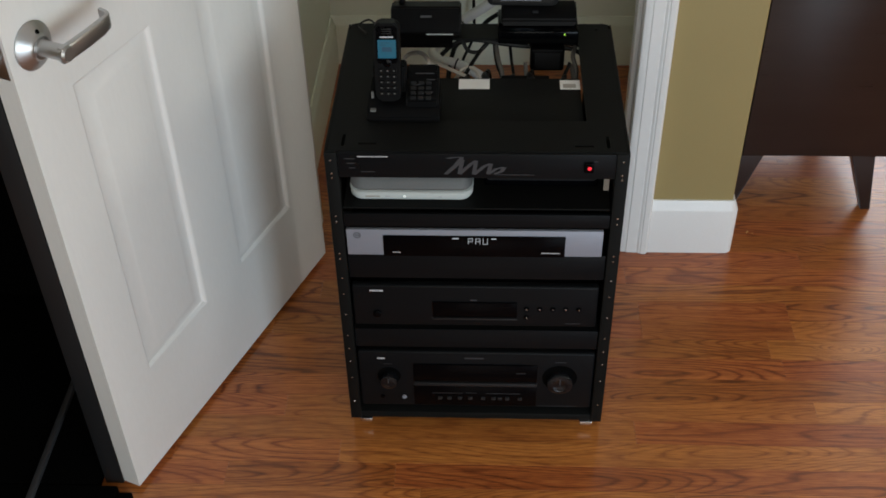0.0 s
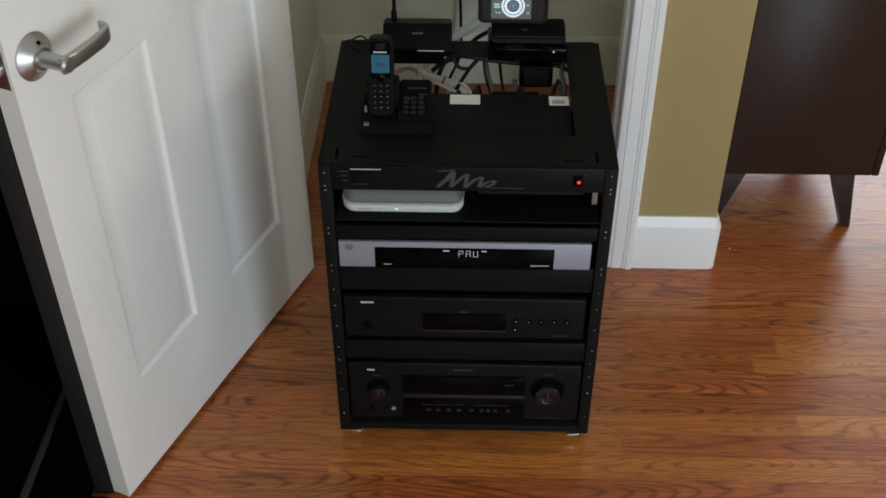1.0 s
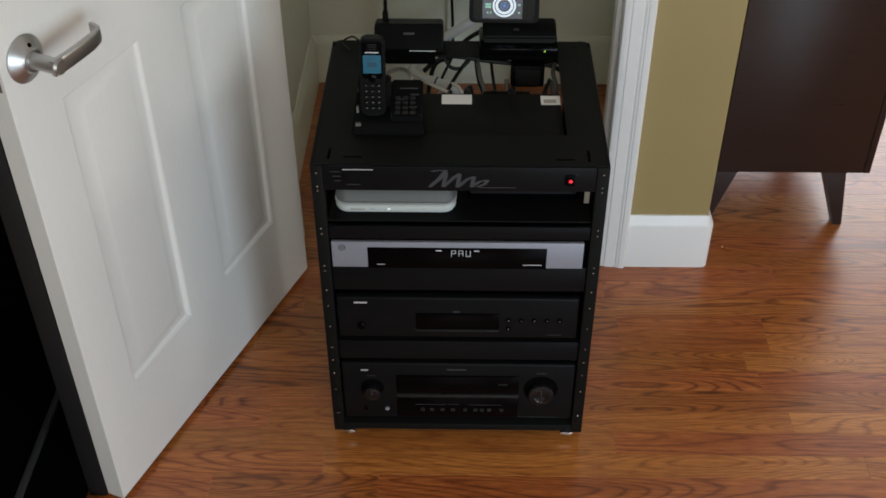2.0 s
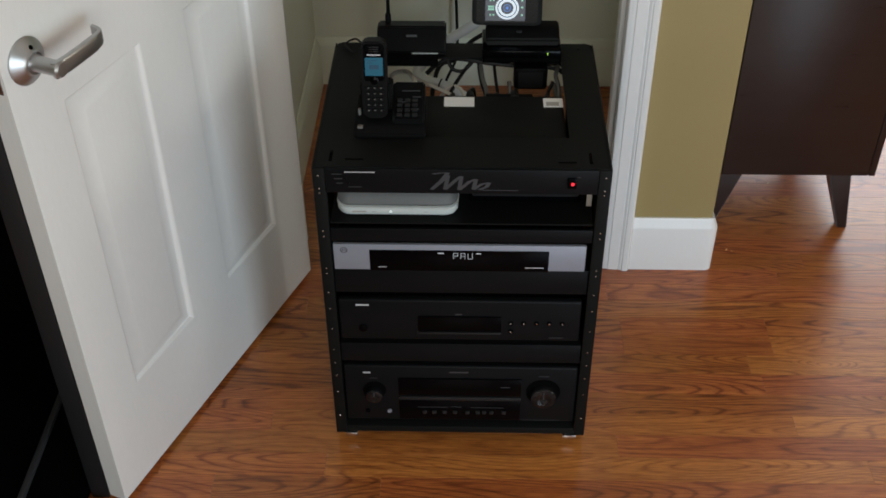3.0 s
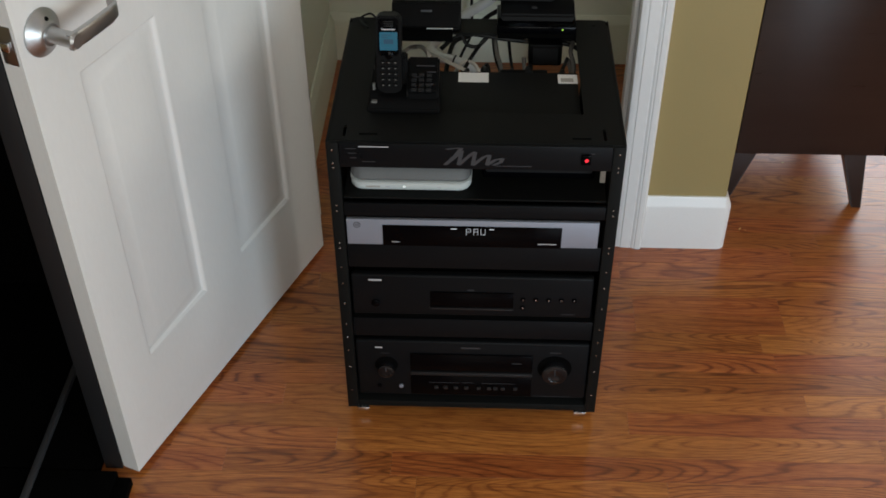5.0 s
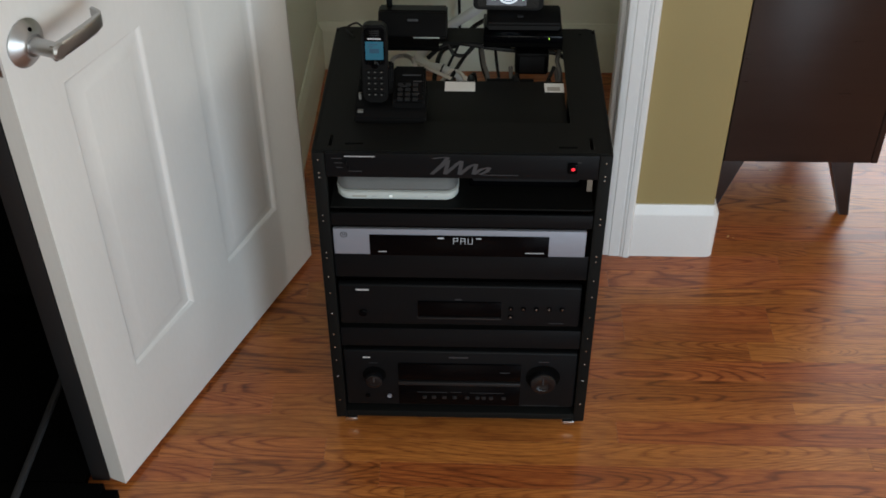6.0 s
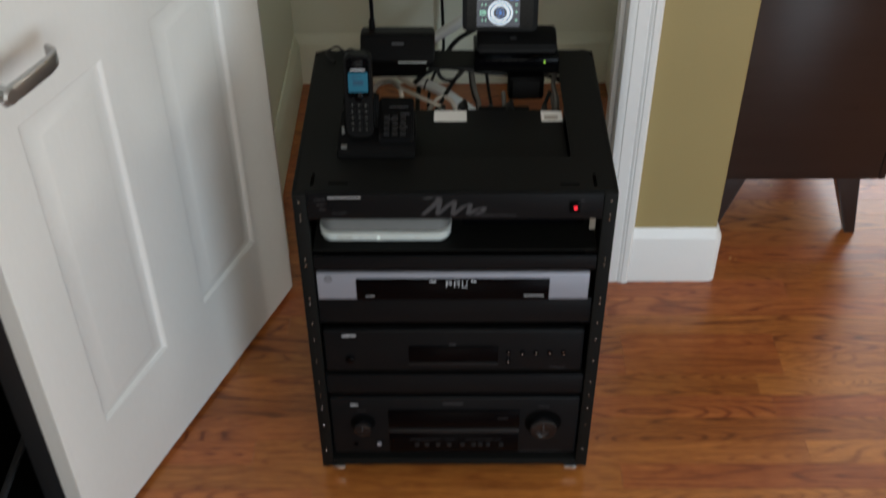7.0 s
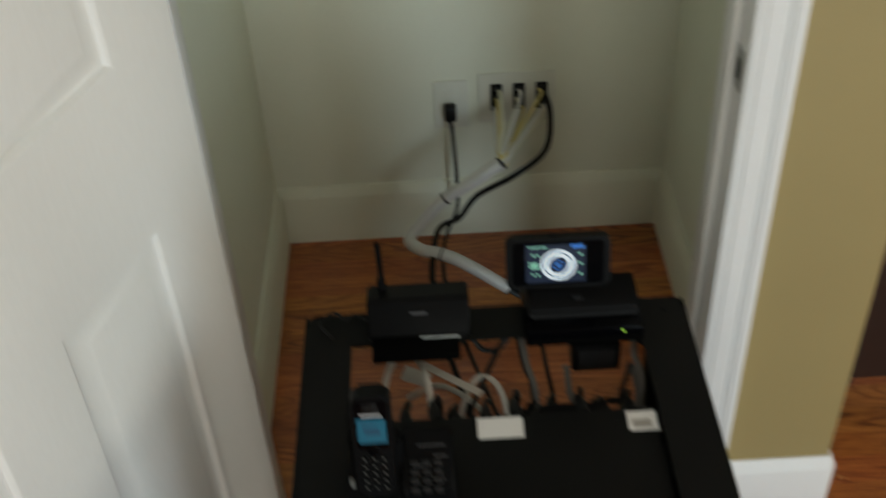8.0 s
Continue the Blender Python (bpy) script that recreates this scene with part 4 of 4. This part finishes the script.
for x, z, w, h in ((-0.033, 0.047, 0.003, 0.003), (-0.027, 0.047, 0.003, 0.003), (-0.033, 0.019, 0.003, 0.003), (-0.027, 0.019, 0.003, 0.003), (0.026, 0.047, 0.004, 0.003), (0.026, 0.034, 0.004, 0.003), (0.026, 0.019, 0.004, 0.003), (-0.038, 0.059, 0.024, 0.0016)):
    part("screen_icon", boxed(x, x + w, -0.0085, -0.0081, z, z + h), SCREEN_GREEN, scr)
part("top_button", boxed(-0.010, -0.004, -0.002, 0.003, 0.0715, 0.0755, 0.001), PLASTIC, player)

# ---- cables ----
def cable(name, material, label, radius, *lines, category="cable"):
    bm = bmesh.new()
    for pts in lines:
        tube(bm, pts, radius)
    return single(name, bm, material, label, category)


core = [(0.126, 1.302, 0.352), (0.108, 1.249, 0.342), (0.064, 1.180, 0.322), (0.005, 1.185, 0.275), (-0.051, 1.195, 0.230), (-0.102, 1.178, 0.185), (-0.130, 1.152, 0.160), (-0.107, 1.128, 0.150), (-0.066, 1.115, 0.147), (-0.016, 1.097, 0.131), (0.070, 1.083, 0.070), (0.150, 1.067, 0.022), (0.245, 1.055, 0.020), (0.335, 0.99, 0.020), (0.362, 0.85, 0.020), (0.315, 0.70, 0.020), (0.295, 0.48, 0.030)]
bundle = thing("cable_bundle", pose(0.0, 1.10, 0.0), "tied bundle of white and yellow cables hanging from the wall plate", "cable bundle")
part("sleeve", tube(bmesh.new(), core[2:11], 0.0132, 14), CORD_WHITE, bundle)
for d in (-0.007, 0.0, 0.007):
    part("tail", tube(bmesh.new(), [(x + d * 0.6, y + d, z + abs(d) * 0.4) for x, y, z in core[10:]], 0.0042), CORD_BLACK, bundle, "black cable tail on the floor")

for k in range(9):
    col, row = k // 3, k % 3
    a = 2.4 * k
    top = Vector((0.0615 + 0.0475 * col + 0.006 * row, BACK - 0.012, 0.3400 + 0.020 * ((row + col) % 3)))
    knot = Vector(core[2])
    line = [top, top + Vector((0.001, -0.022, -0.003)), top.lerp(knot, 0.45) + Vector((0.004 * (row - 1), -0.012, 0.005 * (row - 1) - 0.004)), top.lerp(knot, 0.80) + Vector((0.004 * (col - 1), -0.004, 0.004 * (row - 1)))]
    line += [(x + 0.008 * math.cos(a), y + 0.004 * math.sin(a), z + 0.008 * math.sin(a)) for x, y, z in core[2:4]]
    part("strand", tube(bmesh.new(), line, 0.0034), (CORD_WHITE, CORD_CREAM, CORD_YELLOW)[(k * 2 + col) % 3], bundle)
for n in (2, 4, 8, 10):
    a, c = Vector(core[n - 1]), Vector(core[n + 1])
    tm = Matrix.Translation(core[n]) @ (c - a).to_track_quat("Z", "Y").to_matrix().to_4x4()
    part("tie", turned(bmesh.new(), [(0.0128, -0.0022), (0.0148, -0.0018), (0.0148, 0.0018), (0.0128, 0.0022)], tm, 20), CORD_BLACK, bundle, "black cable tie")
cable("coaxial_cable", CORD_BLACK, "thick black cable along the white bundle", 0.0062, [(0.168, BACK - 0.012, 0.372), (0.175, 1.300, 0.350), (0.157, 1.225, 0.315), (0.090, 1.185, 0.285), (0.015, 1.20, 0.228), (-0.024, 1.187, 0.183), (-0.074, 1.15, 0.17), (-0.085, 1.02, 0.09), (-0.03, 0.8, 0.015), (0.02, 0.5, 0.02), (0.04, 0.40, 0.10)])
cable("mains_cable", CORD_BLACK, "black power cord hanging from the wall outlet", 0.0042, [(-0.0305, BACK - 0.022, 0.326), (-0.0285, 1.323, 0.309), (-0.026, 1.320, 0.26), (-0.024, 1.315, 0.19), (-0.026, 1.30, 0.12), (-0.06, 1.25, 0.05), (-0.05, 1.1, 0.006), (0.05, 0.7, 0.006), (0.12, 0.45, 0.05)])
plug = thing("power_plug", pose(-0.0305, BACK - 0.02, 0.320), "black plug in the white wall outlet", "plug")
part("body", boxed(-0.0435, -0.0175, BACK - 0.032, BACK - 0.006, 0.320, 0.355, 0.005), CORD_BLACK, plug)


def wall_plate(name, x0, x1, z0, z1, label):
    ob = thing(name, pose((x0 + x1) / 2, BACK, z0), label, "wall plate")
    part("plate", boxed(x0, x1, BACK - 0.006, BACK, z0, z1, 0.0025), PLATE, ob)
    return ob


outlet = wall_plate("wall_outlet", -0.0650, 0.0090, 0.290, 0.405, "white duplex power outlet on the closet wall")
part("socket", boxed(-0.045, -0.011, BACK - 0.0075, BACK - 0.005, 0.360, 0.387, 0.003), PLATE, outlet)
plate = wall_plate("data_plate", 0.030, 0.193, 0.298, 0.418, "wide white wall plate with three columns of black jacks")
for x in (0.0585, 0.106, 0.1535):
    col = part("jack_block", boxed(x - 0.003, x + 0.022, BACK - 0.011, BACK - 0.005, 0.3305, 0.3935, 0.002), PLASTIC, plate)
    for z in (0.3375, 0.3595, 0.3795):
        part("jack", boxed(x + 0.001, x + 0.018, BACK - 0.0135, BACK - 0.011, z, z + 0.010, 0.001), GREY_PLASTIC, col)

# inside the rack, behind the amplifier
cable("beige_cord", CORD_BEIGE, "beige cord looped behind the amplifier", 0.0042, [(-0.150, 0.290, 0.42), (-0.150, 0.300, 0.570), (-0.138, 0.348, 0.616), (-0.115, 0.380, 0.612), (-0.097, 0.345, 0.624), (-0.088, 0.300, 0.622), (-0.086, 0.270, 0.540), (-0.09, 0.26, 0.40)])
cable("beige_cord", CORD_BEIGE, "beige cord looped behind the amplifier", 0.0036, [(-0.056, 0.290, 0.42), (-0.050, 0.305, 0.565), (-0.034, 0.330, 0.600), (-0.016, 0.334, 0.608), (0.001, 0.310, 0.604), (0.009, 0.280, 0.560), (0.01, 0.27, 0.42)])
cable("beige_cord", CORD_BEIGE, "thin beige cord running into the rack", 0.0036, [(-0.12, 0.42, 0.48), (-0.085, 0.395, 0.530), (-0.055, 0.360, 0.555), (-0.020, 0.325, 0.550), (0.010, 0.290, 0.52), (0.03, 0.27, 0.38)])
tagx = thing("cable_tag", pose(-0.045, 0.31, 0.565), "beige paper cable tags among the cords", "cable tag")
bm = bmesh.new()
bmesh.ops.create_cube(bm, size=1, matrix=pose(-0.060, 0.331, 0.611, -15, 5, -34) @ Matrix.Diagonal((0.088, 0.013, 0.0012, 1)))
part("tag", bm, CORD_BEIGE, tagx)
bm = bmesh.new()
bmesh.ops.create_grid(bm, x_segments=6, y_segments=3, size=0.5, matrix=Matrix.Diagonal((0.038, 0.020, 1, 1)))
for v in bm.verts:
    v.co.z += 0.003 * math.sin(v.co.x * 90) + 0.004 * math.cos(v.co.y * 120)
bmesh.ops.solidify(bm, geom=list(bm.faces), thickness=0.0008)
bmesh.ops.transform(bm, matrix=pose(-0.106, 0.385, 0.560, 24, 8, -24), verts=bm.verts)
part("tag", bm, CORD_BEIGE, tagx, "curled paper tag")
for name, r, pts in (
        ("black_cord", 0.0036, [(0.04, 0.40, 0.645), (0.010, 0.375, 0.630), (-0.020, 0.330, 0.605), (-0.040, 0.290, 0.575), (-0.045, 0.27, 0.45)]),
        ("black_cord", 0.0030, [(0.055, 0.40, 0.640), (0.060, 0.345, 0.615), (0.068, 0.310, 0.570), (0.070, 0.28, 0.45)]),
        ("black_cord", 0.0034, [(0.165, 0.33, 0.622), (0.150, 0.30, 0.590), (0.165, 0.275, 0.560), (0.14, 0.26, 0.50), (0.10, 0.25, 0.42)]),
        ("black_cord", 0.0052, [(-0.075, 0.385, 0.632), (-0.040, 0.388, 0.641), (0.020, 0.384, 0.643), (0.080, 0.388, 0.638), (0.150, 0.385, 0.632), (0.205, 0.388, 0.622)]),
        ("black_cord", 0.0045, [(-0.070, 0.372, 0.612), (-0.048, 0.378, 0.630), (-0.015, 0.380, 0.640), (0.050, 0.374, 0.634), (0.100, 0.376, 0.628), (0.170, 0.378, 0.622), (0.205, 0.37, 0.60)]),
        ("black_cord", 0.0036, [(0.028, 0.378, 0.640), (0.030, 0.366, 0.620), (0.035, 0.352, 0.600), (0.043, 0.345, 0.575), (0.05, 0.34, 0.48)]),
        ("black_cord", 0.0036, [(-0.030, 0.376, 0.638), (-0.020, 0.368, 0.624), (-0.002, 0.366, 0.622), (0.012, 0.372, 0.632), (0.020, 0.380, 0.640)]),
        ("black_cord", 0.0048, [(0.020, 0.300, 0.575), (0.050, 0.296, 0.582), (0.085, 0.294, 0.578), (0.100, 0.290, 0.55), (0.102, 0.28, 0.45)]),
        ("black_cord", 0.0045, [(0.110, 0.300, 0.50), (0.128, 0.300, 0.580), (0.142, 0.298, 0.590), (0.158, 0.300, 0.575), (0.160, 0.29, 0.45)]),
        ("black_cord", 0.0040, [(0.10, 0.30, 0.53), (0.13, 0.285, 0.565), (0.165, 0.29, 0.570), (0.175, 0.30, 0.50)])):
    cable(name, CORD_BLACK, "black cord hanging in the rack's rear opening", r, pts)
for pts in ([(0.085, 0.34, 0.615), (0.090, 0.310, 0.585), (0.110, 0.290, 0.565), (0.125, 0.27, 0.50)], [(0.168, 0.335, 0.615), (0.172, 0.305, 0.590), (0.160, 0.280, 0.555), (0.165, 0.26, 0.45)],
            [(0.030, 0.385, 0.632), (0.032, 0.370, 0.631), (0.036, 0.340, 0.620), (0.043, 0.310, 0.608), (0.044, 0.295, 0.56), (0.04, 0.29, 0.46)], [(0.176, 0.366, 0.634), (0.171, 0.342, 0.627), (0.176, 0.315, 0.614), (0.174, 0.292, 0.58), (0.17, 0.285, 0.46)]):
    cable("grey_cord", CORD_GREY, "grey cord in the rack's rear opening", 0.0042, pts)
adapter = thing("power_adapter", pose(0.125, 0.362, 0.594), "black plug-in power adapter among the cords", "power adapter")
part("body", boxed(0.094, 0.156, 0.345, 0.380, 0.594, 0.640, 0.005), PLASTIC, adapter)
part("prong_face", boxed(0.102, 0.148, 0.3435, 0.3455, 0.600, 0.633), GREY_PLASTIC, adapter)
cable("coiled_cord", CORD_BLACK, "black cord lying on the rack's rear corner", 0.0019, [(-0.205, 0.38, T + 0.003), (-0.222, 0.405, T + 0.006), (-0.205, 0.420, T + 0.010), (-0.190, 0.408, T + 0.008), (-0.180, 0.418, T + 0.006), (-0.165, 0.41, T + 0.004)])

# the rack's screw feet lift it, and all that stands in and on it; what stands on top sits a little forward
LIFT = 0.003
RAISED = {"power_amplifier": (0, 0, 0.0065), "modem": (-0.003, 0, 0.006), "network_switch": (0, 0, 0.006), "set_top_box": (0, 0, 0.002), "disc_player": (0, 0, 0.002), "receiver": (0, 0, 0.002), "router": (0.003, -0.010, LIFT), "streaming_box": (0, -0.010, LIFT), "dock": (0, -0.010, LIFT), "media_player": (0, -0.010, LIFT), "coiled_cord": (0, -0.016, LIFT)}
for ob in list(scene.objects):
    kind = ob.name.split(".")[0]
    if ob.parent is None and kind in LIFTED:
        ob.matrix_world = Matrix.Translation(RAISED.get(kind, (0, 0, LIFT))) @ ob.matrix_world

for x, y, turn, size in ((0.628, 0.608, 0.9, 0.0050), (0.640, 0.604, 2.1, 0.0026), (0.781, 0.880, 0.3, 0.0036)):
    bm = bmesh.new()
    bmesh.ops.create_icosphere(bm, subdivisions=2, radius=1.0, matrix=Matrix.LocRotScale((x, y, 0.4 * size), Euler((0.2, 0.1, turn)), (size, 0.35 * size, 0.4 * size)))
    single("crumb", bm, CRUMB, "small pale crumb lying on the oak floor", "crumb", group="crumbs on the floor")

# ---- the floor ----
floor = structure("floor", boxed(-2.42, 3.75, -2.32, 3.42, -0.12, -0.008), GAP, "stained strip oak floor, glossy")
PITCH = 0.0572
random.seed(21)


def plank_mesh(length, width=PITCH - 0.0004):
    bm = bmesh.new()
    a, b, c = length / 2 - 0.00015, width / 2, 0.00006
    lo = [bm.verts.new((x, y, -0.008)) for x, y in ((-a, -b), (a, -b), (a, b), (-a, b))]
    mid = [bm.verts.new((x, y, -c)) for x, y in ((-a, -b), (a, -b), (a, b), (-a, b))]
    hi = [bm.verts.new((x, y, 0.0)) for x, y in ((-a + c, -b + c), (a - c, -b + c), (a - c, b - c), (-a + c, b - c))]
    for p, q in ((lo, mid), (mid, hi)):
        for k in range(4):
            bm.faces.new((p[k], p[(k + 1) % 4], q[(k + 1) % 4], q[k]))
    bm.faces.new(hi)
    return mesh_of("plank", bm, OAK, soft=False)


LENGTHS = (0.32, 0.47, 0.62, 0.80, 1.05)
PLANKS = [plank_mesh(n) for n in LENGTHS]
Y_NEAR, ROWS_NEAR = -0.72, 37
verts, faces = [], []


def far_strip(x0, x1, y):
    n = len(verts)
    w = PITCH / 2 - 0.0002
    verts.extend([(x0, y - w, -0.0006), (x1 - 0.0004, y - w, -0.0006), (x1 - 0.0004, y + w, -0.0006), (x0, y + w, -0.0006)])
    faces.append((n, n + 1, n + 2, n + 3))


def far_run(x, end, y):
    while x < end - 0.01:
        n = min(random.choice(LENGTHS), end - x)
        far_strip(x, x + n, y)
        x += n


# strips that can be picked apart near the rack; those further off are joined
for r in range(-26, 71):
    y = Y_NEAR + PITCH * (r + 0.5)
    west = -2.3 if y < FRONT + 0.1 else (IN_L - 0.09 if y < BACK + 0.1 else STUB - 0.09)
    if 0 <= r < ROWS_NEAR:
        x = max(west, -1.05 - 0.09 * (r * 7 % 11))
        far_run(west, x, y)
        while x < 2.0:
            k = random.randrange(len(LENGTHS))
            ob = new("plank", PLANKS[k])
            ob.location = (x + LENGTHS[k] / 2, y, 0.0)
            ob.parent = floor
            x += LENGTHS[k]
        far_run(x, 3.63, y)
    else:
        far_run(west, 3.63, y)
me = bpy.data.meshes.new("planks_far")
me.from_pydata(verts, [], faces)
me.materials.append(OAK_FAR)
rest = new("planks_far", me)
rest.parent = floor
tagged(rest, kind="stuff")
